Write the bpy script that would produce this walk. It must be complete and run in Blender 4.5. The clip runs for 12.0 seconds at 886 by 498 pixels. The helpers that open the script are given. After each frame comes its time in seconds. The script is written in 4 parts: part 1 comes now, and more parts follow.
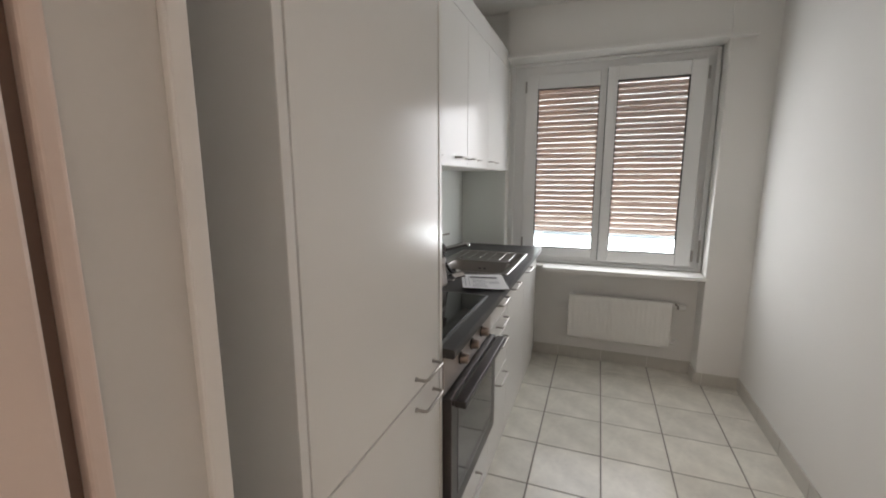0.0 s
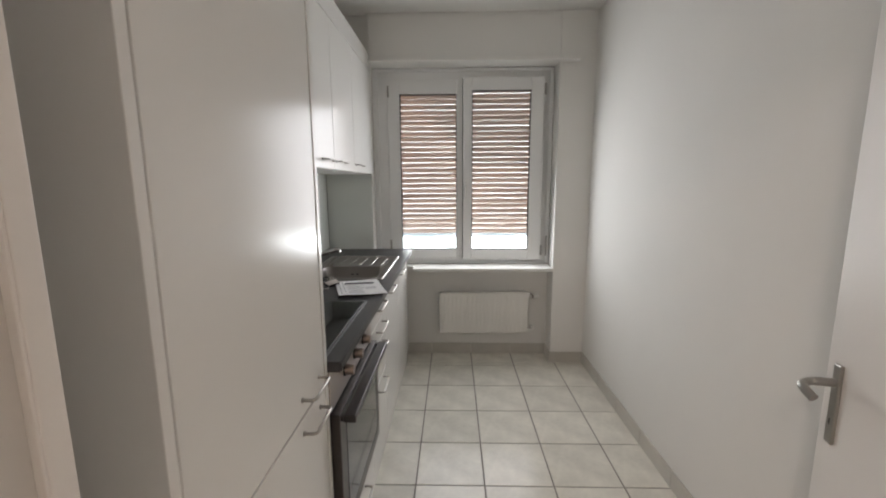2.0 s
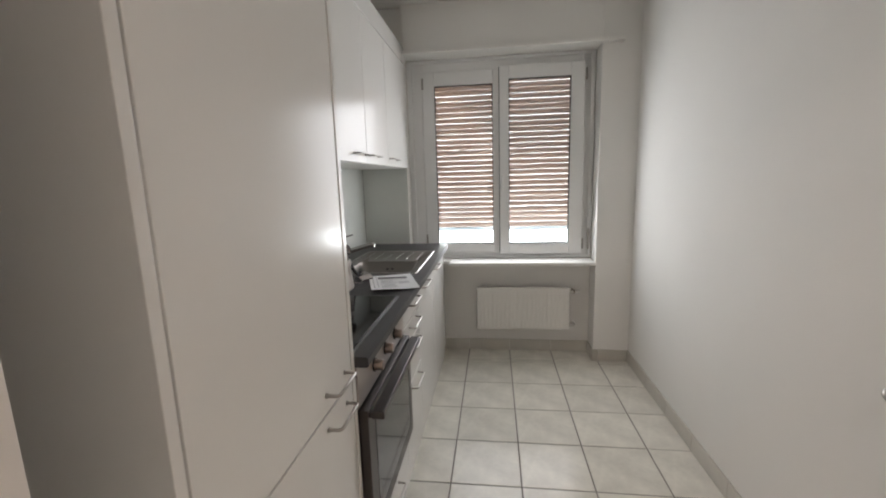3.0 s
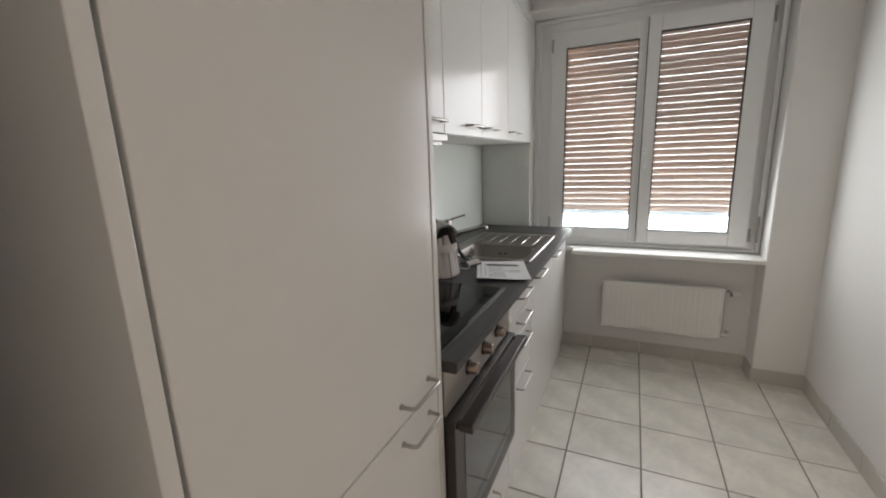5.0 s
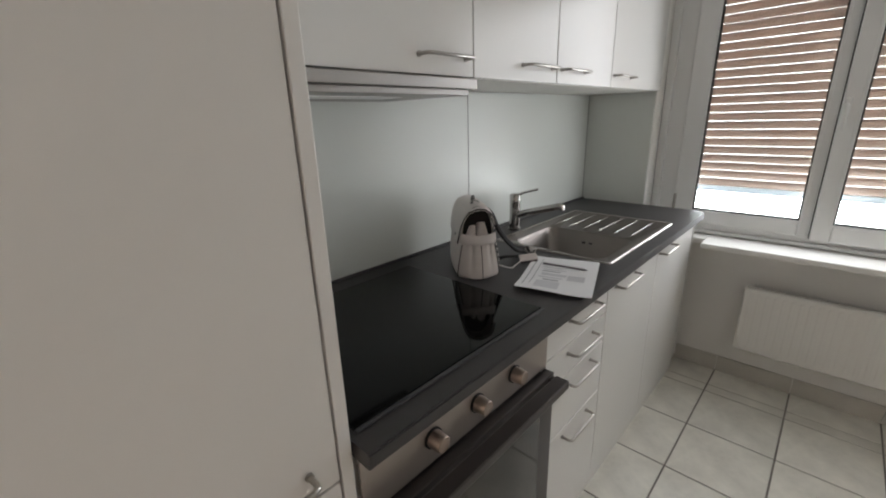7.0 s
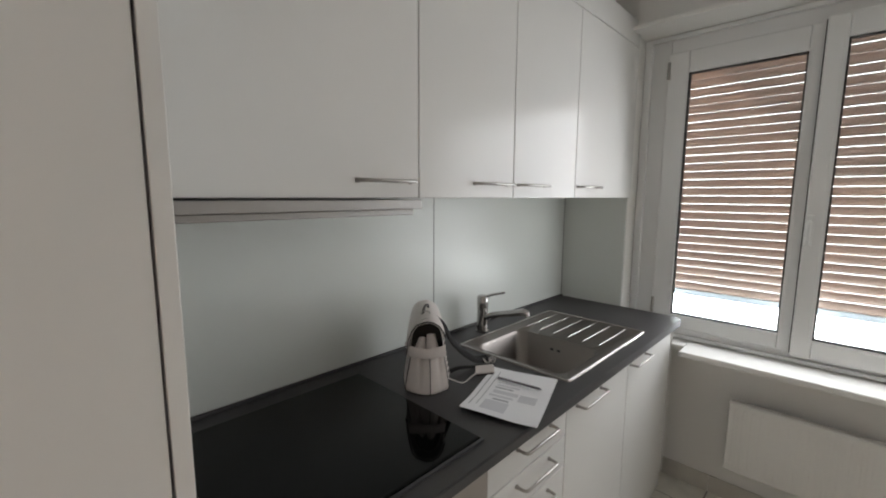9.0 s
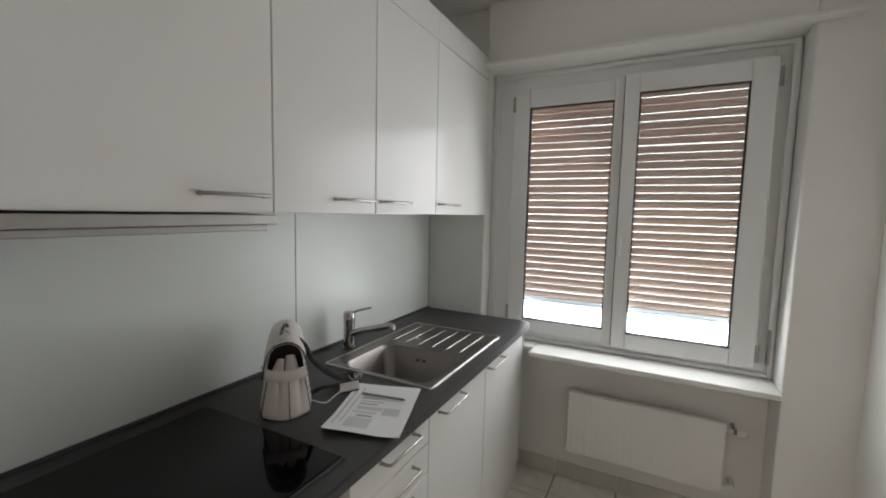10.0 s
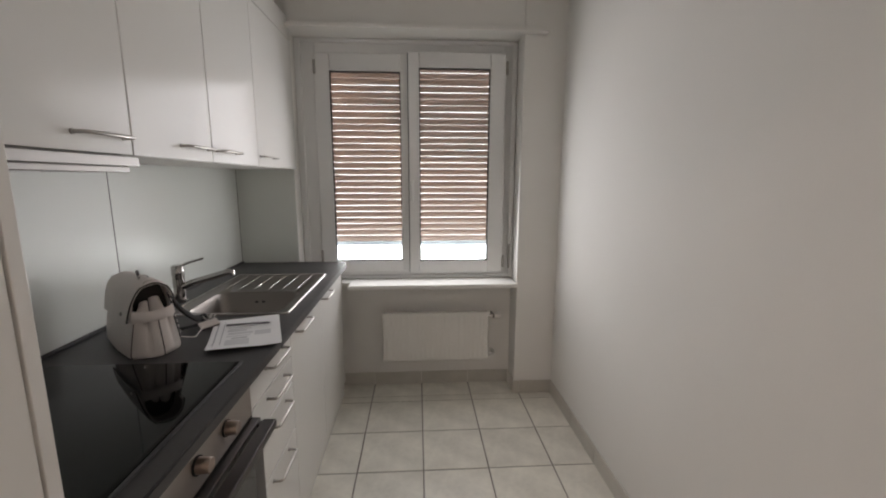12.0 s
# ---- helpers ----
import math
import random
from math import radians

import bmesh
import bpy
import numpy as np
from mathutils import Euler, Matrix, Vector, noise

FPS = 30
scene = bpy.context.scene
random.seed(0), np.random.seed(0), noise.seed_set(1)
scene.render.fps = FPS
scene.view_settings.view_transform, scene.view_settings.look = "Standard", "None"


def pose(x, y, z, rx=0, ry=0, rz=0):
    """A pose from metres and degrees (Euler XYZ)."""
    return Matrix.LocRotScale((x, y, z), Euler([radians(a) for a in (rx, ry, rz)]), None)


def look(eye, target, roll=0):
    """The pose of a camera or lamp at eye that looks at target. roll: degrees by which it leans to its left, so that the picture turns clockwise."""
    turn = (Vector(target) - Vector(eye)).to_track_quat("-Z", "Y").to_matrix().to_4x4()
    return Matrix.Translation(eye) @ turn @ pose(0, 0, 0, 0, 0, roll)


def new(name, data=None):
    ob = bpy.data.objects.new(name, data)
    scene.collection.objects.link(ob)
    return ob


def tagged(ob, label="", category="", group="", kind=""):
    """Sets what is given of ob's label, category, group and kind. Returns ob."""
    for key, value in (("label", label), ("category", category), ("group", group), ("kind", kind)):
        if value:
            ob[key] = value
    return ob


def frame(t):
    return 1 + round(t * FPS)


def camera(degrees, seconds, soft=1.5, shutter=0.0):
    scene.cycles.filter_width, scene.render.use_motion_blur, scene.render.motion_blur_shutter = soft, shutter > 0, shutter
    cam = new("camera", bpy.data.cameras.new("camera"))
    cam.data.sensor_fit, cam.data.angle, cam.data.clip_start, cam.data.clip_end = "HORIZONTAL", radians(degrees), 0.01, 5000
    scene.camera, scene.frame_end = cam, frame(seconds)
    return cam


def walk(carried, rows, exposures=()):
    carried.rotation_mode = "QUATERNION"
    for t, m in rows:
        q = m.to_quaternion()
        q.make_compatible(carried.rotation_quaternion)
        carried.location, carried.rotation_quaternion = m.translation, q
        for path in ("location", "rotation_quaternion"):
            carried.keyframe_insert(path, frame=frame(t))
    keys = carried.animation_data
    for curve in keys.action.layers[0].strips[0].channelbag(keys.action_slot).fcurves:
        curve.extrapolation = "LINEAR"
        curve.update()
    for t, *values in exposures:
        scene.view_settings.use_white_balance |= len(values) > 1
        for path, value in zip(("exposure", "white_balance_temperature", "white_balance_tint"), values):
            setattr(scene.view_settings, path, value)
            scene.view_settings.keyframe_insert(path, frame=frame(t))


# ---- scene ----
cam = camera(94.0, 12.0, soft=2.0)
PATH = [
    (0, (0.144, 0.292, 1.407), (-0.548, 2.139, 1.074), -0.1),
    (0.5, (0.123, 0.338, 1.413), (-0.208, 2.283, 1.085), -0.2),
    (1, (0.11, 0.346, 1.409), (-0.035, 2.316, 1.094), -0.3),
    (1.5, (0.099, 0.33, 1.407), (0.028, 2.306, 1.103), -0.4),
    (2, (0.082, 0.308, 1.397), (0.033, 2.283, 1.084), -0.3),
    (2.5, (0.097, 0.287, 1.388), (-0.011, 2.256, 1.052), -1.2),
    (3, (0.115, 0.361, 1.379), (-0.133, 2.318, 1.048), -1.7),
    (3.5, (0.135, 0.485, 1.407), (-0.323, 2.406, 1.092), -2.0),
    (3.7, (0.133, 0.51, 1.428), (-0.396, 2.413, 1.111), -1.9),
    (5.5, (0.123, 0.646, 1.352), (-0.772, 2.366, 0.86), -2.2),
    (6, (0.132, 0.81, 1.345), (-0.844, 2.462, 0.78), -2.5),
    (6.5, (0.139, 1.009, 1.372), (-0.983, 2.548, 0.761), -2.3),
    (6.7, (0.156, 1.063, 1.374), (-1.057, 2.524, 0.746), -2.1),
    (8.3, (0.31, 1.286, 1.432), (-1.183, 2.544, 0.995), -0.9),
    (8.5, (0.286, 1.29, 1.449), (-1.184, 2.595, 1.08), -0.6),
    (9, (0.281, 1.273, 1.477), (-1.103, 2.693, 1.219), 0.3),
    (9.5, (0.303, 1.267, 1.481), (-0.897, 2.855, 1.276), 1.0),
    (10, (0.326, 1.276, 1.482), (-0.578, 3.051, 1.303), 1.3),
    (10.5, (0.328, 1.276, 1.472), (-0.202, 3.196, 1.284), 0.8),
    (11, (0.291, 1.175, 1.444), (0.155, 3.156, 1.204), 0.1),
    (11.5, (0.251, 1.04, 1.432), (0.34, 3.017, 1.145), 0.1),
    (12, (0.21, 0.869, 1.411), (0.331, 2.837, 1.079), 0.1),
]
EXPOSURES = [(0.0, 1.95, 6570, 12), (3.7, 2.02, 6570, 12), (6.5, 1.86, 6540, 11), (8.5, 1.91, 6520, 11), (10.0, 1.77, 6500, 10), (10.7, 1.71, 6520, 10), (11.5, 1.67, 6700, 13), (12.0, 1.66, 6780, 15)]
walk(cam, [(t, look(eye, target, roll)) for t, eye, target, roll in PATH], EXPOSURES)

# ---- light ----
world = bpy.data.worlds.new("sky")
scene.world = world
world.use_nodes = True
wn = world.node_tree.nodes
sky = wn.new("ShaderNodeTexSky")
sky.sky_type = 'NISHITA'
sky.sun_disc = False
SUN_ELEV, SUN_AZ = 42.0, -48.0          # azimuth from +y towards +x
sky.sun_elevation, sky.sun_rotation = radians(SUN_ELEV), radians(SUN_AZ)
wn["Background"].inputs["Strength"].default_value = 0.15
world.node_tree.links.new(sky.outputs[0], wn["Background"].inputs["Color"])
sun = new("sun", bpy.data.lights.new("sun", "SUN"))
sun.data.energy, sun.data.angle, sun.data.color = 5.0, radians(0.5), (1.0, 0.93, 0.82)
_e, _a = radians(SUN_ELEV), radians(SUN_AZ)
_toward = Vector((math.sin(_a) * math.cos(_e), math.cos(_a) * math.cos(_e), math.sin(_e)))
sun.matrix_world = look(tuple(Vector((0, 4, 2)) + 30 * _toward), (0, 4, 2))
# Unseen fill added in the hall for the warm light from behind.
hall_fill_light = new("hall_fill_light", bpy.data.lights.new("hall_fill_light", "AREA"))
hall_fill_light.data.shape, hall_fill_light.data.size = 'DISK', 0.26
hall_fill_light.data.energy, hall_fill_light.data.color = 6.2, (1.0, 0.875, 0.80)
hall_fill_light.matrix_world = pose(-0.42, -0.75, 2.462)

window_light = new("window_light", bpy.data.lights.new("window_light", "AREA"))   # the sky's light in the window's opening
window_light.data.shape, window_light.data.size, window_light.data.size_y = 'RECTANGLE', 1.02, 1.12
window_light.data.energy, window_light.data.color = 2.9, (0.93, 0.96, 1.0)
window_light.matrix_world = pose(0.24, 3.455, 1.38, -82, 0, 0)
ledge_light = new("ledge_light", bpy.data.lights.new("ledge_light", "AREA"))      # sunlight thrown up from outside through the gap under the shutter
ledge_light.data.shape, ledge_light.data.size, ledge_light.data.size_y = 'RECTANGLE', 1.05, 0.075
ledge_light.data.energy, ledge_light.data.color = 0.7, (0.95, 1.0, 0.98)
ledge_light.matrix_world = pose(0.17, 3.656, 0.928, -128, 0, 0)


# ---- materials ----
def mat(name, color, rough=0.5, metal=0.0, vary=0.06, scale=6.0, fine=120.0, bump=0.0, spread=0.0, coat=0.0, spec=0.5, stretch=(1, 1, 1), rvary=0.08, bscale=None):
    """A procedural surface: base colour varied at two scales, roughness varied, fine relief."""
    m = bpy.data.materials.new(name)
    m.use_nodes = True
    n, l = m.node_tree.nodes, m.node_tree.links
    p = n["Principled BSDF"]
    p.inputs["Metallic"].default_value = metal
    p.inputs["Specular IOR Level"].default_value = spec
    p.inputs["Coat Weight"].default_value = coat
    p.inputs["Coat Roughness"].default_value = 0.08
    co = n.new("ShaderNodeTexCoord")
    mp = n.new("ShaderNodeMapping")
    mp.inputs["Scale"].default_value = stretch
    l.new(co.outputs["Object"], mp.inputs["Vector"])
    big, small = n.new("ShaderNodeTexNoise"), n.new("ShaderNodeTexNoise")
    for t, sc in ((big, scale), (small, fine)):
        t.inputs["Scale"].default_value = sc
        t.inputs["Detail"].default_value = 5
        l.new(mp.outputs[0], t.inputs["Vector"])
    add = n.new("ShaderNodeMath")
    add.operation = 'MULTIPLY_ADD'
    add.inputs[1].default_value = 0.35
    l.new(small.outputs["Fac"], add.inputs[0])
    l.new(big.outputs["Fac"], add.inputs[2])
    val = n.new("ShaderNodeMapRange")
    val.inputs["From Min"].default_value, val.inputs["From Max"].default_value = 0.35, 1.0
    val.inputs["To Min"].default_value, val.inputs["To Max"].default_value = 1 - vary, 1 + vary
    l.new(add.outputs[0], val.inputs["Value"])
    out = val.outputs[0]
    if spread:
        info = n.new("ShaderNodeObjectInfo")
        r = n.new("ShaderNodeMapRange")
        r.inputs["To Min"].default_value, r.inputs["To Max"].default_value = 1 - spread, 1 + spread
        l.new(info.outputs["Random"], r.inputs["Value"])
        mul = n.new("ShaderNodeMath")
        mul.operation = 'MULTIPLY'
        l.new(out, mul.inputs[0])
        l.new(r.outputs[0], mul.inputs[1])
        out = mul.outputs[0]
    sc = n.new("ShaderNodeVectorMath")
    sc.operation = 'SCALE'
    sc.inputs[0].default_value = color
    l.new(out, sc.inputs["Scale"])
    l.new(sc.outputs[0], p.inputs["Base Color"])
    rr = n.new("ShaderNodeMapRange")
    rr.inputs["To Min"].default_value, rr.inputs["To Max"].default_value = max(0.02, rough - rvary), min(1, rough + rvary)
    l.new(big.outputs["Fac"], rr.inputs["Value"])
    l.new(rr.outputs[0], p.inputs["Roughness"])
    if bump:
        b = n.new("ShaderNodeBump")
        b.inputs["Strength"].default_value = bump
        b.inputs["Distance"].default_value = 0.002
        if bscale:
            t = n.new("ShaderNodeTexNoise")
            t.inputs["Scale"].default_value = bscale
            t.inputs["Detail"].default_value = 3
            l.new(mp.outputs[0], t.inputs["Vector"])
            l.new(t.outputs["Fac"], b.inputs["Height"])
        else:
            l.new(small.outputs["Fac"], b.inputs["Height"])
        l.new(b.outputs[0], p.inputs["Normal"])
    return m


PLASTER = mat("plaster", (0.765, 0.749, 0.717), 0.85, vary=0.03, scale=1.6, fine=260, bump=0.25)
CEILING = mat("ceiling_paint", (0.82, 0.81, 0.78), 0.9, vary=0.02, scale=1.5, fine=200, bump=0.2)
TILE = mat("floor_tile", (0.72, 0.695, 0.62), 0.22, vary=0.17, scale=8.0, fine=45, bump=0.06, spread=0.05, rvary=0.08)
GROUT = mat("grout", (0.20, 0.18, 0.16), 0.95, vary=0.15, scale=9, fine=300, bump=0.4)
SKIRT = mat("skirting_tile", (0.53, 0.505, 0.455), 0.34, vary=0.09, scale=7, fine=60, spread=0.04)
LAMINATE = mat("white_laminate", (0.77, 0.76, 0.735), 0.21, vary=0.006, scale=1.2, fine=40, rvary=0.015, bump=0.02, bscale=14)
CARCASS = mat("carcass_board", (0.72, 0.70, 0.66), 0.45, vary=0.02, scale=3, fine=300)
WORKTOP = mat("dark_worktop", (0.056, 0.053, 0.054), 0.46, spec=0.4, vary=0.2, scale=9, fine=240, bump=0.08)
SPLASH = mat("splashback_panel", (0.71, 0.735, 0.70), 0.30, vary=0.005, scale=2, fine=250, rvary=0.006)
STEEL = mat("brushed_steel", (0.38, 0.365, 0.35), 0.42, metal=1, vary=0.06, scale=5, fine=300, stretch=(1, 0.08, 1))
# Base darkened to stand in for the dim surroundings the bowl reflects.
SINK_STEEL_DIM = mat("sink_steel_dim", (0.25, 0.228, 0.213), 0.33, metal=1, vary=0.06, scale=6, fine=300, stretch=(1, 0.1, 1))
CHROME = mat("chrome", (0.46, 0.445, 0.43), 0.09, metal=1, vary=0.03, rvary=0.05)
NICKEL = mat("satin_nickel", (0.40, 0.38, 0.355), 0.30, metal=1, vary=0.05, scale=20)
HOB_GLASS = mat("hob_glass", (0.003, 0.003, 0.003), 0.04, spec=0.19, vary=0.1, rvary=0.03)
HOB_EDGE = mat("hob_trim", (0.05, 0.05, 0.052), 0.3, vary=0.1)
OVEN_PANEL = mat("oven_fascia", (0.42, 0.38, 0.35), 0.38, metal=0.75, vary=0.05, scale=5, fine=250, stretch=(1, 0.1, 1))
OVEN_DARK = mat("oven_dark_steel", (0.060, 0.052, 0.050), 0.35, metal=0.5, vary=0.08)
OVEN_GLASS = mat("oven_glass", (0.02, 0.019, 0.018), 0.08, vary=0.1, rvary=0.03)
KNOB_MAT = mat("knob_steel", (0.36, 0.29, 0.25), 0.33, metal=0.8, vary=0.06)
JOINT = mat("joint_grey", (0.16, 0.16, 0.15), 0.6)
PVC = mat("white_pvc", (0.80, 0.80, 0.79), 0.32, vary=0.015, scale=4, fine=200)
GASKET_SHADE = mat("black_gasket_and_shade", (0.02, 0.02, 0.02), 0.6)
ENAMEL = mat("radiator_enamel", (0.74, 0.72, 0.68), 0.36, vary=0.02, scale=5, fine=150)
SILL_STONE = mat("sill_paint", (0.74, 0.73, 0.69), 0.45, vary=0.03, scale=5, fine=150)
DOOR_PAINT = mat("door_paint", (0.75, 0.72, 0.69), 0.42, vary=0.02, scale=3, fine=150, bump=0.05)
# Same paint as the architrave; the darker tone puts shade into the colour.
LINING_SHADED = mat("jamb_lining_paint_shaded", (0.60, 0.575, 0.545), 0.5, vary=0.03, scale=4, fine=150, bump=0.05)
# Pinkish tone puts the hall's warm light into the frame's colour.
FRAME_PAINT_WARMED = mat("door_frame_paint_warmed", (0.68, 0.55, 0.48), 0.45, vary=0.03, scale=4, fine=150, bump=0.05)
GROOVE = mat("frame_groove", (0.16, 0.10, 0.075), 0.7)
# Brighter copy of the sink's steel, painting the highlights on rim and ribs.
RIM_LIT_STEEL = mat("polished_rim_lit", (0.66, 0.645, 0.63), 0.2, metal=1, vary=0.03, rvary=0.05)
LEATHER = mat("pale_leather", (0.67, 0.615, 0.585), 0.45, vary=0.07, scale=14, fine=300, bump=0.35)
LEATHER_IN = mat("dark_inside", (0.018, 0.016, 0.016), 0.8)
PIPING = mat("dark_piping", (0.05, 0.042, 0.04), 0.6)
STRAP = mat("dark_strap", (0.012, 0.010, 0.010), 0.8, spec=0.3, bump=0.2)
PAPER = mat("paper", (0.87, 0.87, 0.88), 0.85, vary=0.02, scale=8)
INK = mat("ink_dark", (0.42, 0.42, 0.44), 0.8)
INK_LIGHT = mat("ink_pale", (0.66, 0.66, 0.68), 0.85)
PEN = mat("pen_grey", (0.18, 0.17, 0.18), 0.35)
ALU = mat("shutter_rail", (0.50, 0.56, 0.64), 0.45, vary=0.04)
RENDERED = mat("outside_render", (0.62, 0.58, 0.52), 0.9, vary=0.06, scale=2, fine=90, bump=0.4)
LEDGE = mat("outside_ledge", (0.55, 0.54, 0.52), 0.8, vary=0.08, scale=5, fine=120, bump=0.3)
VALVE = mat("valve_plastic", (0.70, 0.69, 0.66), 0.4)
VALVE_DARK = mat("valve_brass", (0.20, 0.18, 0.15), 0.4, metal=0.6)


def glass():
    m = bpy.data.materials.new("window_glass")
    m.use_nodes = True
    n, l = m.node_tree.nodes, m.node_tree.links
    n.remove(n["Principled BSDF"])
    tr, gl, fr, mx = (n.new("ShaderNode" + k) for k in ("BsdfTransparent", "BsdfGlossy", "Fresnel", "MixShader"))
    tr.inputs["Color"].default_value = (0.93, 0.95, 0.94, 1)
    gl.inputs["Roughness"].default_value = 0.01
    fr.inputs["IOR"].default_value = 1.45
    l.new(fr.outputs[0], mx.inputs[0])
    l.new(tr.outputs[0], mx.inputs[1])
    l.new(gl.outputs[0], mx.inputs[2])
    l.new(mx.outputs[0], n["Material Output"].inputs[0])
    return m


def slat_plastic():
    """Thin tan plastic that lets some sunlight through."""
    m = mat("shutter_slat", (0.31, 0.25, 0.23), 0.5, vary=0.07, scale=8, fine=90, spread=0.06)
    n, l = m.node_tree.nodes, m.node_tree.links
    p = n["Principled BSDF"]
    t, mx = n.new("ShaderNodeBsdfTranslucent"), n.new("ShaderNodeMixShader")
    t.inputs["Color"].default_value = (0.62, 0.49, 0.425, 1)
    mx.inputs[0].default_value = 0.26
    l.new(p.outputs[0], mx.inputs[1])
    l.new(t.outputs[0], mx.inputs[2])
    l.new(mx.outputs[0], n["Material Output"].inputs[0])
    return m


def glow(name, color, strength):
    m = bpy.data.materials.new(name)
    m.use_nodes = True
    p = m.node_tree.nodes["Principled BSDF"]
    p.inputs["Base Color"].default_value = (*color, 1)
    p.inputs["Emission Color"].default_value = (*color, 1)
    p.inputs["Emission Strength"].default_value = strength
    return m


GLASS, SLAT = glass(), slat_plastic()
BACKDROP = glow("bright_outdoors", (0.93, 0.98, 1.0), 2.2)
ADDED_LAMP_GLOW = glow("added_lamp_diffuser", (1.0, 0.82, 0.65), 0.5)


# ---- building helpers ----
BASE = {}


def box(bm, x0, x1, y0, y1, z0, z1, bevel=0.0, seg=2):
    r = bmesh.ops.create_cube(bm, size=1, matrix=Matrix.LocRotScale(((x0 + x1) / 2, (y0 + y1) / 2, (z0 + z1) / 2), None, (abs(x1 - x0), abs(y1 - y0), abs(z1 - z0))))
    if bevel:
        es = {e for v in r["verts"] for e in v.link_edges}
        bmesh.ops.bevel(bm, geom=list(es), offset=bevel, segments=seg, affect='EDGES', profile=0.5)
    return bm


def boxes(*rows, bevel=0.0, seg=2):
    bm = bmesh.new()
    for r in rows:
        box(bm, *r, bevel=bevel, seg=seg)
    return bm


def sweep(bm, pts, r, n=10, cap=True, closed=False, flat=1.0):
    """A round bar along pts; r is one radius or one for each point; flat squashes it."""
    pts = [Vector(p) for p in pts]
    rad = r if isinstance(r, (list, tuple)) else [r] * len(pts)
    rings, side = [], None
    for i, p in enumerate(pts):
        a = pts[i - 1] if (i or closed) else p
        b = pts[(i + 1) % len(pts)] if (i + 1 < len(pts) or closed) else p
        d = (b - a).normalized()
        if side is None:
            side = d.orthogonal().normalized() if abs(d.z) > 0.95 else d.cross(Vector((0, 0, 1))).normalized()
        side = (side - d * side.dot(d)).normalized()
        up = d.cross(side)
        rings.append([bm.verts.new(p + rad[i] * (math.cos(2 * math.pi * k / n) * side + flat * math.sin(2 * math.pi * k / n) * up)) for k in range(n)])
    for a, b in zip(rings, rings[1:] + (rings[:1] if closed else [])):
        for k in range(n):
            bm.faces.new((a[k], a[(k + 1) % n], b[(k + 1) % n], b[k])).smooth = True
    if cap and not closed:
        bm.faces.new(rings[0][::-1])
        bm.faces.new(rings[-1])
    return bm


def soft_faces(bm):
    for f in bm.faces:
        f.smooth = True
    return bm


def smooth_path(pts, n=8):
    """Points along a Catmull-Rom curve."""
    p = [Vector(q) for q in pts]
    p = [2 * p[0] - p[1]] + p + [2 * p[-1] - p[-2]]
    out = []
    for a, b, c, d in zip(p, p[1:], p[2:], p[3:]):
        for k in range(n):
            t = k / n
            out.append(0.5 * (2 * b + (c - a) * t + (2 * a - 5 * b + 4 * c - d) * t * t + (3 * b - a - 3 * c + d) * t ** 3))
    return out + [p[-2]]


def thing(name, base, label, category, group="", kind=""):
    ob = new(name)
    ob.location = base
    ob.empty_display_size = 0.05
    BASE[ob.name] = Vector(base)
    return tagged(ob, label, category, group, kind)


def mesh_of(name, bm, material, shade=True):
    bmesh.ops.recalc_face_normals(bm, faces=bm.faces)
    if shade:
        for e in bm.edges:
            e.smooth = len(e.link_faces) == 2 and e.calc_face_angle(0.0) < radians(50)
    me = bpy.data.meshes.new(name)
    bm.to_mesh(me)
    bm.free()
    me.materials.append(material)
    return me


def part(name, bm, material, parent, label=""):
    """One mesh, given in world coordinates, under a thing or a part."""
    base = BASE[parent.name]
    bmesh.ops.translate(bm, verts=bm.verts, vec=-base)
    ob = new(name, mesh_of(name, bm, material))
    ob.parent = parent
    BASE[ob.name] = base
    return tagged(ob, label)


def setting(name, bm, material, label, category):
    ob = new(name, mesh_of(name, bm, material, shade=False))
    BASE[ob.name] = Vector((0, 0, 0))
    return tagged(ob, label, category, kind="structure")


# ---- plan, metres ----
X_BACK, X_RIGHT = -0.880, 1.092        # back wall behind the units, long bare wall
Y_PIER, Y_NICHE, Y_OUT = 3.455, 3.585, 3.82
X_NL, X_NR = -0.527, 0.840             # window niche
Y_DOOR0, Y_DOOR1 = 0.40, 0.54          # wall with the doorway
X_DL, X_DR = -0.194, 0.800
Z_CEIL, Z_LINTEL = 2.58, 2.250
X_FRONT = -0.275                       # faces of the fronts
X_UP = -0.515
Y_HALL = -1.45

# ---- structure ----
setting("wall_west", boxes((X_BACK - 0.15, X_BACK, Y_HALL - 0.12, Y_OUT, -0.05, Z_CEIL)), PLASTER, "off-white painted plaster wall behind the kitchen units", "wall")
setting("wall_east", boxes((X_RIGHT, X_RIGHT + 0.15, Y_HALL - 0.12, Y_OUT, -0.05, Z_CEIL)), PLASTER, "long bare off-white painted plaster wall", "wall")
# window wall: two piers, parapet behind the radiator, lintel
setting("wall_north_left", boxes((X_BACK, X_NL, Y_PIER, Y_OUT, -0.05, Z_CEIL), bevel=0.004), PLASTER, "white plaster pier beside the window", "wall")
setting("wall_north_right", boxes((X_NR, X_RIGHT + 0.04, Y_PIER - 0.045, Y_OUT, -0.05, Z_CEIL + 0.01), bevel=0.006), PLASTER, "white plaster pier beside the window", "wall")
setting("wall_north_parapet", boxes((X_NL, X_NR, Y_NICHE, Y_OUT, -0.05, 0.735)), PLASTER, "plaster parapet under the window with a radiator", "wall")
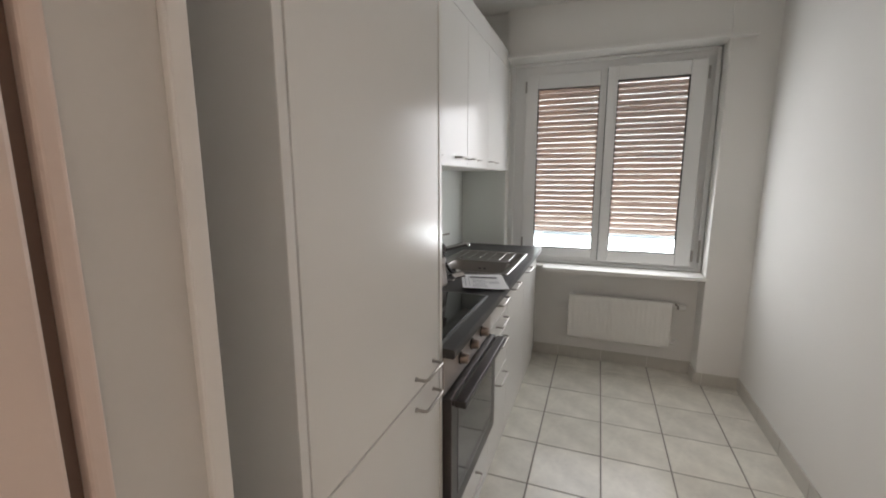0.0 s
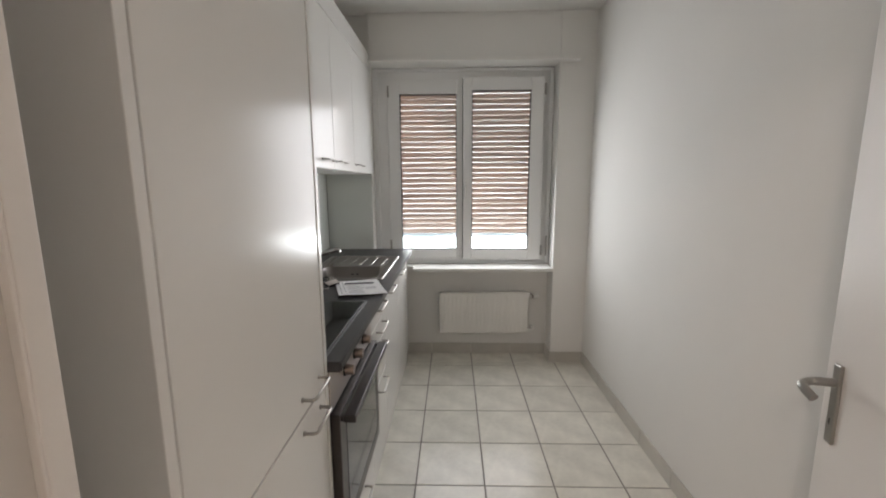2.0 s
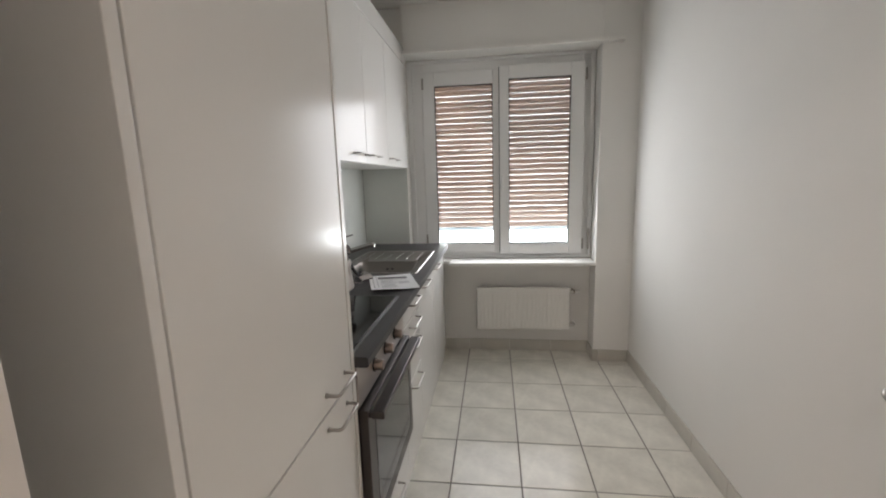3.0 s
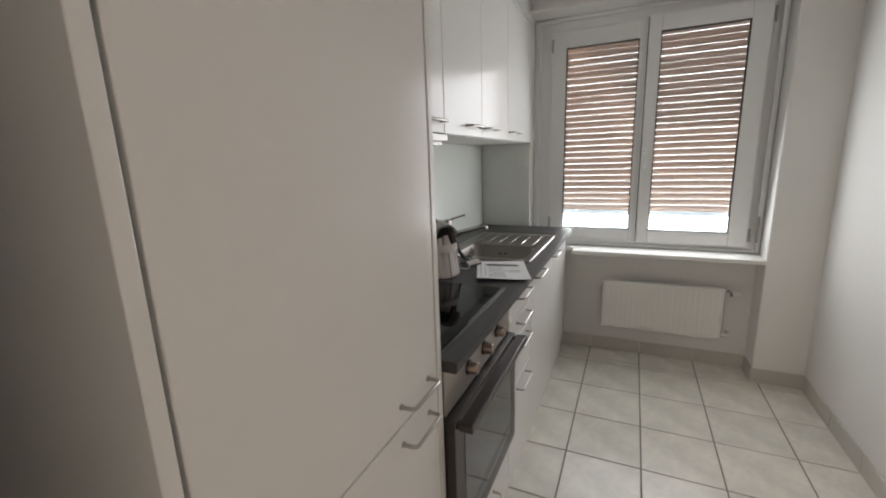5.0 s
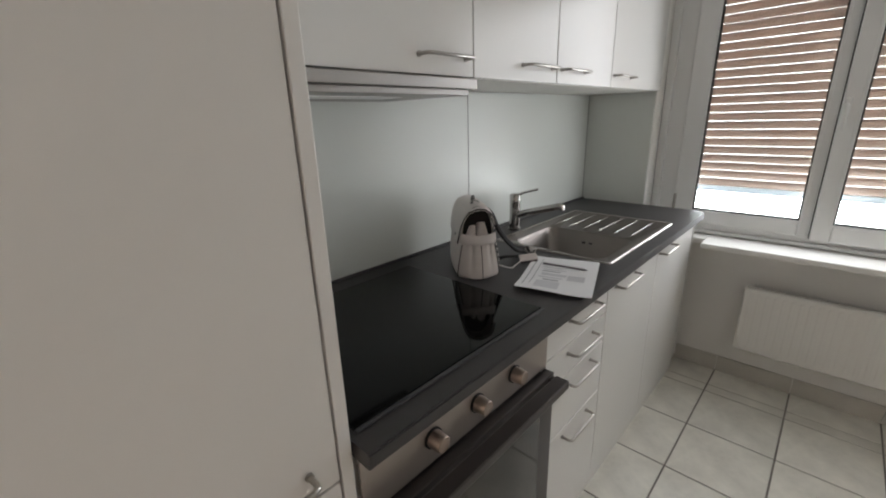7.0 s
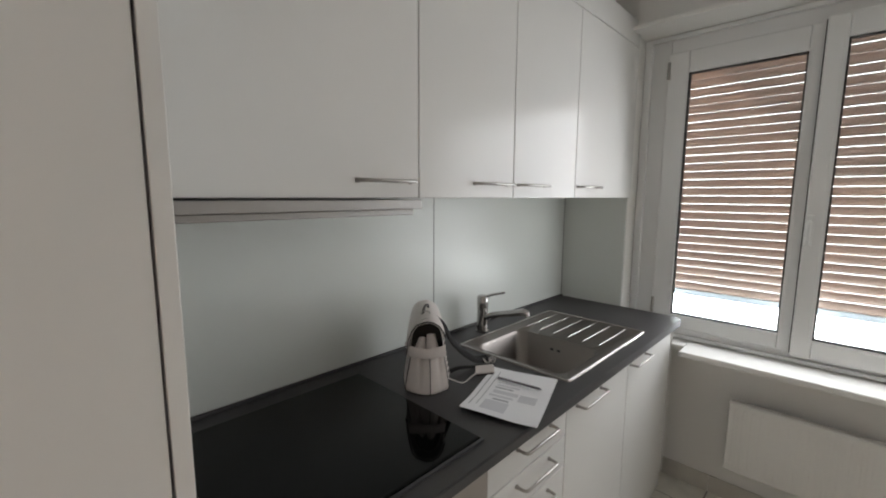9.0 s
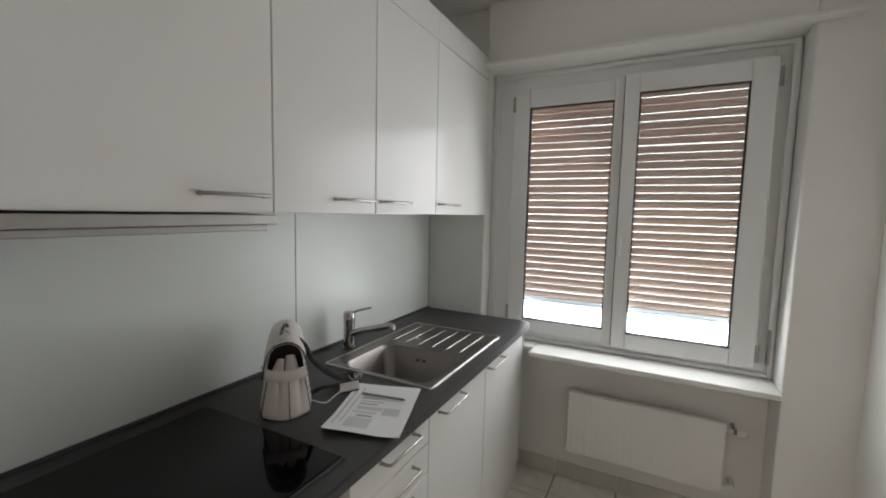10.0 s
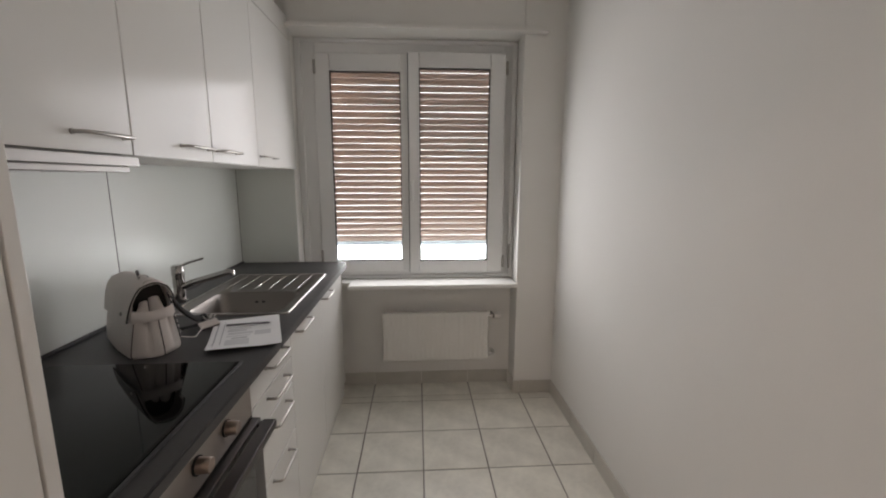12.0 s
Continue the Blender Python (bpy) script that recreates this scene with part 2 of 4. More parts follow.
setting("wall_north_lintel", boxes((X_NL, X_NR, Y_PIER - 0.04, 3.66, Z_LINTEL, Z_CEIL), (X_NL, X_NR, 3.76, Y_OUT, Z_LINTEL, Z_CEIL), (X_NL, X_NR, 3.66, 3.76, 2.50, Z_CEIL)), PLASTER, "white plaster lintel above the window", "wall")
setting("shutter_box_cover", boxes((-0.514, 0.972, Y_PIER - 0.100, Y_PIER - 0.046, Z_LINTEL - 0.006, Z_LINTEL + 0.012), (-0.514, X_NR, Y_PIER - 0.045, Y_PIER - 0.0405, Z_LINTEL + 0.0125, Z_CEIL), bevel=0.002), PLASTER, "white painted cover of the roller shutter box", "wall")
# wall with the doorway
setting("wall_south", boxes((X_BACK, X_DL, Y_DOOR0, Y_DOOR1, -0.05, Z_CEIL), (X_DR, X_RIGHT, Y_DOOR0, Y_DOOR1, -0.05, Z_CEIL), (X_DL, X_DR, Y_DOOR0, Y_DOOR1, 2.08, Z_CEIL)), PLASTER, "painted plaster wall with the doorway", "wall")
setting("wall_hall", boxes((X_BACK, X_RIGHT, Y_HALL - 0.12, Y_HALL, -0.05, Z_CEIL)), PLASTER, "plain plaster wall of the hall", "wall")
setting("ceiling", boxes((X_BACK - 0.15, X_RIGHT + 0.15, Y_HALL - 0.12, Y_OUT, Z_CEIL, Z_CEIL + 0.18)), CEILING, "white painted plaster ceiling", "ceiling")
floor = setting("floor", boxes((X_BACK - 0.15, X_RIGHT + 0.15, Y_HALL - 0.12, Y_OUT, -0.12, -0.003)), GROUT, "pale beige square ceramic tiles with dark grout", "floor")

# door frame on the jambs, with a dark brown strip in its groove
frame_l = thing("door_frame", (X_DL, Y_DOOR0, 0), "painted wooden door frame, warm light put into its pinkish colour, dark strip in a groove", "door frame", kind="structure")
part("jamb", boxes((X_DL - 0.002, X_DL + 0.022, Y_DOOR0 - 0.02, Y_DOOR0 + 0.034, 0, 2.06), (X_DL - 0.07, X_DL + 0.022, Y_DOOR0 - 0.045, Y_DOOR0 - 0.003, 0, 2.13), bevel=0.004), FRAME_PAINT_WARMED, frame_l)
part("groove_strip", boxes((X_DL - 0.001, X_DL + 0.006, Y_DOOR0 + 0.0345, Y_DOOR0 + 0.047, 0, 2.06)), GROOVE, frame_l, "dark brown strip in the groove")
part("bead", boxes((X_DL - 0.001, X_DL + 0.016, Y_DOOR0 + 0.0472, Y_DOOR0 + 0.0625, 0, 2.06), bevel=0.004, seg=3), FRAME_PAINT_WARMED, frame_l)
part("lining", boxes((X_DL - 0.0, X_DL + 0.010, Y_DOOR0 + 0.0628, Y_DOOR1 - 0.002, 0, 2.06)), LINING_SHADED, frame_l)
# Lining's paint too; the lighter tone stands in for light on this edge.
part("lit_architrave", boxes((X_DL - 0.066, X_DL + 0.017, Y_DOOR1 + 0.0005, Y_DOOR1 + 0.019, 0, 2.12), (X_DL - 0.0005, X_DL + 0.0165, Y_DOOR1 - 0.0018, Y_DOOR1 + 0.001, 0, 2.06), bevel=0.0012), DOOR_PAINT, frame_l)
part("jamb", boxes((X_DR - 0.022, X_DR + 0.002, Y_DOOR0 - 0.02, Y_DOOR1 + 0.012, 0, 2.06), bevel=0.004), FRAME_PAINT_WARMED, frame_l)
part("head", boxes((X_DL, X_DR, Y_DOOR0 - 0.02, Y_DOOR1 + 0.012, 2.06, 2.082), bevel=0.004), FRAME_PAINT_WARMED, frame_l)


def room_door():
    """The door leaf, swung back towards the bare wall."""
    hx, hy, fx, fy = 0.815, 0.56, 0.977, 1.262
    d = thing("door_1", (hx, hy, 0), "white painted flush door standing wide open", "door", kind="structure")
    w = math.hypot(fx - hx, fy - hy)
    ang = math.atan2(fy - hy, fx - hx)
    turn = Matrix.Translation((hx, hy, 0)) @ Matrix.Rotation(ang, 4, 'Z')

    def put(name, bm, m, parent, label=""):
        bmesh.ops.transform(bm, matrix=turn, verts=bm.verts)
        return part(name, bm, m, parent, label)
    # local x along the leaf, +y is the face towards the room
    put("leaf", boxes((0, w, -0.04, 0, 0.008, 2.04), bevel=0.003), DOOR_PAINT, d)
    z = 0.940
    h = put("handle_plate", boxes((w - 0.059, w - 0.033, -0.001, 0.008, z - 0.150, z + 0.045), bevel=0.004, seg=3), NICKEL, d, "satin metal backplate")
    bm = bmesh.new()
    sweep(bm, smooth_path([(w - 0.046, 0.006, z), (w - 0.046, 0.040, z), (w - 0.047, 0.060, z - 0.002), (w - 0.055, 0.074, z - 0.006), (w - 0.067, 0.077, z - 0.011), (w - 0.080, 0.073, z - 0.017), (w - 0.091, 0.070, z - 0.022)]), [0.0100] * 12 + [0.0090] * 12 + [0.0105] * 25, n=14)
    put("lever", bm, NICKEL, d, "satin metal lever handle")
    put("keyhole", boxes((w - 0.0475, w - 0.0445, 0.0082, 0.0088, z - 0.102, z - 0.088)), GASKET_SHADE, d)


room_door()

# ---- window ----
window = thing("window_1", (0.16, 3.59, 0.74), "white plastic double casement window, closed", "window", kind="structure")


def ring(x0, x1, z0, z1, w, y0, y1, bevel=0.004, sides=None):
    a, b, c, d = sides or (w, w, w, w)      # left, right, bottom, top
    return boxes((x0, x0 + a, y0, y1, z0, z1), (x1 - b, x1, y0, y1, z0, z1), (x0 + a, x1 - b, y0 + 0.0005, y1, z0, z0 + c), (x0 + a, x1 - b, y0 + 0.0005, y1, z1 - d, z1), bevel=bevel)


part("window_frame", ring(X_NL + 0.001, X_NR - 0.001, 0.762, Z_LINTEL, 0.05, 3.585, 3.65, sides=(0.118, 0.09, 0.065, 0.092)), PVC, window)
part("outer_trim", ring(X_NL + 0.002, X_NR - 0.002, 0.764, Z_LINTEL - 0.002, 0.02, 3.560, 3.5845, sides=(0.035, 0.020, 0.018, 0.02)), PVC, window)


def sash(x0, x1, z0, z1, gx0, gx1, gz0, gz1, y, name):
    s = part(name, ring(x0, x1, z0, z1, 0, y, y + 0.055, bevel=0.006, sides=(gx0 - x0, x1 - gx1, gz0 - z0, z1 - gz1)), PVC, window)
    part("glazing_bead", ring(gx0 - 0.012, gx1 + 0.012, gz0 - 0.012, gz1 + 0.012, 0.012, y - 0.004, y + 0.004, bevel=0.002), PVC, s)
    # Gasket is widened; its black also paints the shadow gap before the slats.
    part("gasket", ring(gx0 - 0.001, gx1 + 0.001, gz0 - 0.001, gz1 + 0.001, 0.0075, y + 0.005, y + 0.0235, bevel=0), GASKET_SHADE, s, "black rubber gasket, widened to paint the shadow gap behind the pane")
    g = part("pane", boxes((gx0, gx1, y + 0.024, y + 0.028, gz0, gz1)), GLASS, s, "clear glass pane")
    g.visible_shadow = False
    return s


left_sash = sash(-0.418, 0.172, 0.808, 2.168, -0.324, 0.110, 0.880, 2.066, 3.572, "sash")
right_sash = sash(0.158, 0.765, 0.800, 2.178, 0.225, 0.667, 0.882, 2.084, 3.540, "sash")
for x, z, y, s in ((-0.411, 2.045, 3.566, left_sash), (-0.411, 0.875, 3.566, left_sash), (0.772, 0.835, 3.546, right_sash), (0.772, 2.05, 3.546, right_sash)):
    bm = bmesh.new()
    sweep(bm, [(x, y, z), (x, y, z + 0.035), (x, y, z + 0.0352), (x, y, z + 0.08)], [0.0075, 0.0075, 0.0068, 0.0068], n=10)
    part("hinge", bm, NICKEL, s, "grey metal hinge")
# Black strip paints the shadow line where the right sash overlaps the left.
part("overlap_shade", boxes((0.1535, 0.1578, 3.5605, 3.5715, 0.806, 2.172)), GASKET_SHADE, right_sash, "black strip drawn as the shadow line between the sashes")
bm = boxes((0.162, 0.188, 3.528, 3.5395, 1.275, 1.405), bevel=0.005, seg=3)
wh = part("handle_plate", bm, PVC, right_sash)
bm = bmesh.new()
sweep(bm, smooth_path([(0.175, 3.530, 1.375), (0.175, 3.500, 1.375), (0.175, 3.492, 1.365), (0.175, 3.492, 1.33), (0.175, 3.495, 1.285)]), 0.0085, n=10)
part("window_handle", bm, PVC, right_sash, "white window handle pointing down")
bm = boxes((0.806, 0.818, 3.536, 3.556, 0.83, 0.99), bevel=0.004)
part("belt_winder", bm, NICKEL, window, "grey shutter belt winder")
part("shutter_belt", boxes((0.806, 0.822, 3.545, 3.548, 0.99, 2.235)), PVC, window, "pale woven shutter belt")

part("window_sill", boxes((-0.222, X_NR - 0.002, 3.372, 3.584, 0.735, 0.761), (X_NL + 0.002, -0.2225, 3.462, 3.584, 0.735, 0.761), bevel=0.005, seg=3), SILL_STONE, window, "off-white painted window sill")

# roller shutter outside the panes
shutter = thing("roller_shutter", (0.16, 3.70, 1.0), "tan plastic roller shutter, lowered most of the way", "roller shutter")
PITCH, SLAT_Z0, N_SLAT = 0.0408, 0.9925, 37
prof = [(-0.003, 0.0), (0.002, 0.0035), (0.0052, 0.0105), (0.0062, 0.0200), (0.0052, 0.0290), (0.002, 0.0368), (-0.002, 0.0402)]
bm = bmesh.new()
cols = []
for x in (-0.497, 0.826):
    cols.append([[bm.verts.new((x, -y + e, z)) for y, z in prof] for e in (0.0, 0.0022)])
for a, b in ((cols[0][0], cols[1][0]), (cols[0][1], cols[1][1])):
    for k in range(len(prof) - 1):
        bm.faces.new((a[k], b[k], b[k + 1], a[k + 1]))
for k in (0, len(prof) - 1):
    bm.faces.new((cols[0][0][k], cols[1][0][k], cols[1][1][k], cols[0][1][k]))
slat_mesh = mesh_of("slat", soft_faces(bm), SLAT)
for i in range(N_SLAT):
    ob = new("slat", slat_mesh)
    ob.parent = shutter
    ob.scale = (1, 1, 0.968 if i > 25 else 0.984)
    ob.rotation_euler = (0, radians(0.012 * math.sin(i * 2.3)), 0)
    ob.location = (-0.16, 0.002 * math.sin(i * 1.7), SLAT_Z0 + i * PITCH - 1.0)
part("end_rail", boxes((-0.497, 0.826, 3.692, 3.708, 0.964, 0.992), bevel=0.003), ALU, shutter, "pale blue-grey metal end rail")
part("guide_rail", boxes((-0.520, -0.488, 3.685, 3.720, 0.80, 2.45)), ALU, shutter)
part("guide_rail", boxes((0.817, 0.838, 3.685, 3.720, 0.80, 2.45)), ALU, shutter)

# outside: ledge, an added shading slab above and the bright distance
setting("outside_ledge", boxes((X_NL - 0.05, X_NR + 0.05, 3.651, 3.90, 0.735, 0.775), bevel=0.004), LEDGE, "pale stone ledge outside the window", "ledge")
# Out of view; sized so that its shadow crosses the upper slats.
setting("eaves", boxes((-0.66, 3.0, Y_OUT, 4.50, 2.62, 2.76)), RENDERED, "unseen rendered overhang added outside to shade the upper slats", "eaves")
setting("ground", boxes((-60, 60, Y_OUT + 0.01, 120, -4.2, -4.0)), LEDGE, "pale ground outside", "ground")
setting("backdrop", boxes((-9, 9, 7.0, 7.1, -4.0, 3.4)), BACKDROP, "over-bright sunlit distance outside the window", "backdrop")

# ---- kitchen units ----
UNIT = "fitted kitchen units"


def bar_handle(parent, y0, y1, z, x_face, r=0.0044, out=0.032):
    """A steel bow handle lying along the front."""
    x = x_face
    bm = bmesh.new()
    c = 0.010
    pts = [(x - 0.001, y0, z), (x + out - c, y0, z), (x + out - 0.003, y0 + 0.003, z), (x + out, y0 + c, z), (x + out, y1 - c, z), (x + out - 0.003, y1 - 0.003, z), (x + out - c, y1, z), (x - 0.001, y1, z)]
    sweep(bm, pts, r, n=10)
    for y in (y0, y1):
        sweep(bm, [(x, y, z), (x + 0.004, y, z)], r * 1.5, n=12)
    return part("handle", bm, NICKEL, parent, "satin steel bow handle")


def front(parent, name, y0, y1, z0, z1, x_face, handle=None, t=0.019):
    g = 0.0021
    p = part(name, boxes((x_face - t, x_face, y0 + g, y1 - g, z0 + g, z1 - g), bevel=0.0018), LAMINATE, parent)
    if handle:
        bar_handle(p, handle[0], handle[1], handle[2], x_face)
    return p


X_BODY = X_FRONT - 0.021
# tall fridge housing
tall = thing("tall_fridge_cabinet", (-0.58, 1.08, 0), "tall white glossy fridge cabinet with two doors", "cabinet", UNIT)
part("side_panel", boxes((X_BACK + 0.002, X_FRONT + 0.002, 0.764, 0.7835, 0.0, 2.305), bevel=0.0015), LAMINATE, tall)
part("side_panel", boxes((X_BACK + 0.002, X_FRONT + 0.002, 1.3770, 1.3985, 0.0, 2.305), bevel=0.0015), LAMINATE, tall)
part("body", boxes((X_BACK + 0.004, X_BODY, 0.784, 1.376, 0.10, 2.304)), CARCASS, tall)
FR_GAP = 0.848
front(tall, "upper_door", 0.788, 1.3760, FR_GAP, 2.192, X_FRONT, (1.207, 1.327, 0.893))
front(tall, "lower_door", 0.788, 1.3760, 0.105, FR_GAP, X_FRONT, (1.207, 1.327, 0.807))
part("filler", boxes((X_FRONT - 0.02, X_FRONT, 0.7855, 1.3745, 2.195, 2.304), bevel=0.0015), LAMINATE, tall)
part("plinth", boxes((X_FRONT - 0.045, X_FRONT - 0.03, 0.784, 1.376, 0.0, 0.10)), LAMINATE, tall)

# worktop with a rounded free corner
bm = bmesh.new()
XC, YE, R = -0.235, 3.454, 0.045
out = [(X_BACK + 0.002, 1.404), (XC, 1.404)]
for k in range(9):
    a = math.pi / 2 * k / 8
    out.append((XC - R + R * math.cos(a), YE - R + R * math.sin(a)))
out.append((X_BACK + 0.002, YE))
vs = [[bm.verts.new((x, y, z)) for x, y in out] for z in (0.869, 0.900)]
bm.faces.new(vs[0][::-1])
bm.faces.new(vs[1])
for k in range(len(out)):
    j = (k + 1) % len(out)
    bm.faces.new((vs[0][k], vs[0][j], vs[1][j], vs[1][k]))
bmesh.ops.bevel(bm, geom=[e for e in bm.edges if abs(e.verts[0].co.z - e.verts[1].co.z) < 1e-6 and max(v.co.x for v in e.verts) > XC - R - 0.001 and min(v.co.x for v in e.verts) > -0.5], offset=0.004, segments=2, affect='EDGES')
worktop = thing("worktop", (-0.55, 2.42, 0.869), "dark grey laminate worktop with a rounded front edge", "worktop")
# the basin's hole is cut right through
slab = part("slab", bm, WORKTOP, worktop)
SX0, SX1, SY0, SY1 = -0.752, -0.288, 2.420, 3.102       # sink rim
BX0, BX1, BY0, BY1 = -0.688, -0.326, 2.446, 2.752       # basin mouth
cut = new("basin_cutter", mesh_of("basin_cutter", boxes((BX0 - 0.012, BX1 + 0.012, BY0 - 0.012, BY1 + 0.012, 0.80, 0.95)), WORKTOP))
bo = slab.modifiers.new("basin_hole", 'BOOLEAN')
bo.object, bo.operation, bo.solver = cut, 'DIFFERENCE', 'EXACT'
bpy.context.view_layer.update()
cut.parent = None
cut.matrix_world = Matrix.Identity(4)
bpy.context.view_layer.update()
dg = bpy.context.evaluated_depsgraph_get()
cut_mesh = bpy.data.meshes.new_from_object(slab.evaluated_get(dg))
slab.modifiers.clear()
slab.data = cut_mesh
bpy.data.objects.remove(cut)
part("back_lip", boxes((X_BACK + 0.003, X_BACK + 0.018, 1.405, 3.450, 0.9005, 0.9085), bevel=0.002), WORKTOP, worktop)


def base_unit(y0, y1, label, name="base_cabinet"):
    u = thing(name, (-0.58, (y0 + y1) / 2, 0), label, "cabinet", UNIT)
    part("body", boxes((X_BACK + 0.004, X_BODY, y0 + 0.001, y0 + 0.019, 0.09, 0.868), (X_BACK + 0.004, X_BODY, y1 - 0.019, y1 - 0.001, 0.09, 0.868), (X_BACK + 0.004, X_BODY, y0 + 0.0195, y1 - 0.0195, 0.09, 0.108), (X_BACK + 0.004, X_BACK + 0.012, y0 + 0.0195, y1 - 0.0195, 0.1085, 0.868)), CARCASS, u)
    part("plinth", boxes((X_FRONT - 0.026, X_FRONT - 0.012, y0 + 0.0005, y1 - 0.0005, 0.0, 0.088)), LAMINATE, u)
    return u


TOPZ = 0.864
drawers = base_unit(2.000, 2.387, "white glossy base cabinet with four drawers under the worktop", "drawer_cabinet")
for z0, z1, zh in ((0.747, TOPZ, 0.822), (0.647, 0.747, 0.717), (0.452, 0.647, 0.617), (0.092, 0.452, 0.422)):
    front(drawers, "drawer_front", 2.000, 2.387, z0, z1, X_FRONT, (2.125, 2.290, zh))
sink_unit = base_unit(2.387, 2.882, "white glossy sink cabinet with one door")
front(sink_unit, "door", 2.387, 2.882, 0.092, TOPZ, X_FRONT, (2.455, 2.630, TOPZ - 0.046))
end_unit = base_unit(2.882, 3.452, "white glossy base cabinet with one door beside the window")
front(end_unit, "door", 2.882, 3.430, 0.092, TOPZ, X_FRONT, (2.905, 3.075, TOPZ - 0.046))
part("end_panel", boxes((X_BACK + 0.02, X_FRONT + 0.0005, 3.4525, 3.458, 0.09, 0.868)), LAMINATE, end_unit)

# oven under the hob
oven_unit = base_unit(1.404, 2.000, "white oven housing with a drawer below the oven", "oven_cabinet")
front(oven_unit, "drawer_front", 1.404, 2.000, 0.092, 0.298, X_FRONT, (1.60, 1.80, 0.190))
oven = thing("built_in_oven", (-0.45, 1.70, 0.265), "built-in oven with dark glass door and three knobs", "oven")
part("casing", boxes((-0.78, X_FRONT - 0.003, 1.420, 1.978, 0.302, 0.866)), OVEN_DARK, oven)
part("fascia", boxes((X_FRONT - 0.002, X_FRONT + 0.004, 1.407, 1.996, 0.742, 0.867), bevel=0.002), OVEN_PANEL, oven, "brownish brushed metal control panel")
for y in (1.570, 1.703, 1.840):
    bm = bmesh.new()
    sweep(bm, [(X_FRONT + 0.003, y, 0.800), (X_FRONT + 0.008, y, 0.800)], 0.0215, n=24)
    kb = part("knob_collar", bm, GASKET_SHADE, oven)
    bm = bmesh.new()
    sweep(bm, [(X_FRONT + 0.008, y, 0.800), (X_FRONT + 0.033, y, 0.800), (X_FRONT + 0.035, y, 0.800)], [0.0185, 0.0168, 0.0150], n=24)
    part("knob", bm, KNOB_MAT, oven, "brownish metal control knob")

od = part("oven_door", boxes((X_FRONT - 0.001, X_FRONT + 0.028, 1.407, 1.996, 0.302, 0.734), bevel=0.003), OVEN_DARK, oven, "dark brown metal door frame")
part("door_glass", boxes((X_FRONT + 0.02, X_FRONT + 0.0295, 1.4705, 1.9275, 0.3605, 0.6895), bevel=0.001), OVEN_GLASS, od, "dark reflective oven glass")
part("door_handle", boxes((X_FRONT + 0.036, X_FRONT + 0.074, 1.411, 1.990, 0.708, 0.732), (X_FRONT + 0.026, X_FRONT + 0.0365, 1.412, 1.436, 0.710, 0.728), (X_FRONT + 0.026, X_FRONT + 0.0365, 1.965, 1.989, 0.710, 0.728), bevel=0.004, seg=3), OVEN_DARK, od, "wide dark metal bar handle")

hob = thing("ceramic_hob", (-0.55, 1.71, 0.9), "black glass ceramic hob set in the worktop", "hob")
part("glass_plate", boxes((-0.800, -0.2935, 1.418, 1.996, 0.9005, 0.9055), bevel=0.002), HOB_GLASS, hob)
part("front_trim", boxes((-0.2930, -0.2845, 1.418, 1.996, 0.9005, 0.9050), bevel=0.0015), HOB_EDGE, hob)

# splashback panels
splash = thing("splashback", (X_BACK, 2.42, 0.915), "pale grey-green glossy splashback panels", "splashback", kind="structure")
part("panel", boxes((X_BACK + 0.001, X_BACK + 0.006, 1.404, 2.4045, 0.9092, 1.467), bevel=0.001), SPLASH, splash)
part("panel", boxes((X_BACK + 0.001, X_BACK + 0.006, 2.4075, 3.4485, 0.9092, 1.467), bevel=0.001), SPLASH, splash)
part("panel", boxes((X_BACK + 0.007, X_NL - 0.004, 3.4500, 3.4546, 0.9005, 1.467), bevel=0.001), SPLASH, splash)

part("joint_profile", boxes((X_BACK + 0.001, X_BACK + 0.0068, 2.4046, 2.4074, 0.9092, 1.467)), JOINT, splash, "grey joint strip")
part("joint_profile", boxes((X_BACK + 0.0011, X_BACK + 0.0075, 3.4486, 3.4545, 0.9092, 1.467)), JOINT, splash, "dark grey corner joint")

# wall cabinets
ZU0, ZU1, ZUF = 1.468, 2.192, 2.306


def wall_unit(y0, y1, label, handles, z0=ZU0):
    u = thing("wall_cabinet", (-0.7, (y0 + y1) / 2, z0), label, "cabinet", UNIT)
    part("body", boxes((X_BACK + 0.002, X_UP - 0.021, y0 + 0.0005, y1 - 0.0005, z0 + 0.001, ZUF)), CARCASS, u)
    for a, b, h in handles:
        front(u, "door", a, b, z0, ZU1, X_UP, h)
    part("filler", boxes((X_UP - 0.020, X_UP, y0 + 0.0005, y1 - 0.0005, ZU1 + 0.002, ZUF), bevel=0.0015), LAMINATE, u)
    return u


wall_unit(1.404, 2.000, "white glossy wall cabinet over the cooker hood", [(1.404, 2.000, (1.812, 1.968, 1.510))])
wall_unit(2.000, 2.850, "white glossy double wall cabinet", [(2.000, 2.420, (2.222, 2.385, 1.512)), (2.420, 2.850, (2.447, 2.612, 1.512))])
wall_unit(2.850, 3.4535, "white glossy wall cabinet beside the window", [(2.850, 3.4535, (2.872, 3.050, 1.514))])

hood = thing("cooker_hood", (-0.7, 1.70, 1.425), "slim stainless steel pull-out cooker hood", "cooker hood")
part("body", boxes((X_BACK + 0.02, X_UP - 0.03, 1.407, 1.994, 1.428, 1.4665), bevel=0.002), STEEL, hood)
part("pull_out_front", boxes((X_UP - 0.029, X_UP + 0.012, 1.405, 2.0, 1.442, 1.4655), bevel=0.002), STEEL, hood, "brushed steel front strip")
part("lower_lip", boxes((X_UP - 0.029, X_UP - 0.004, 1.407, 1.985, 1.427, 1.4415), bevel=0.002), STEEL, hood)
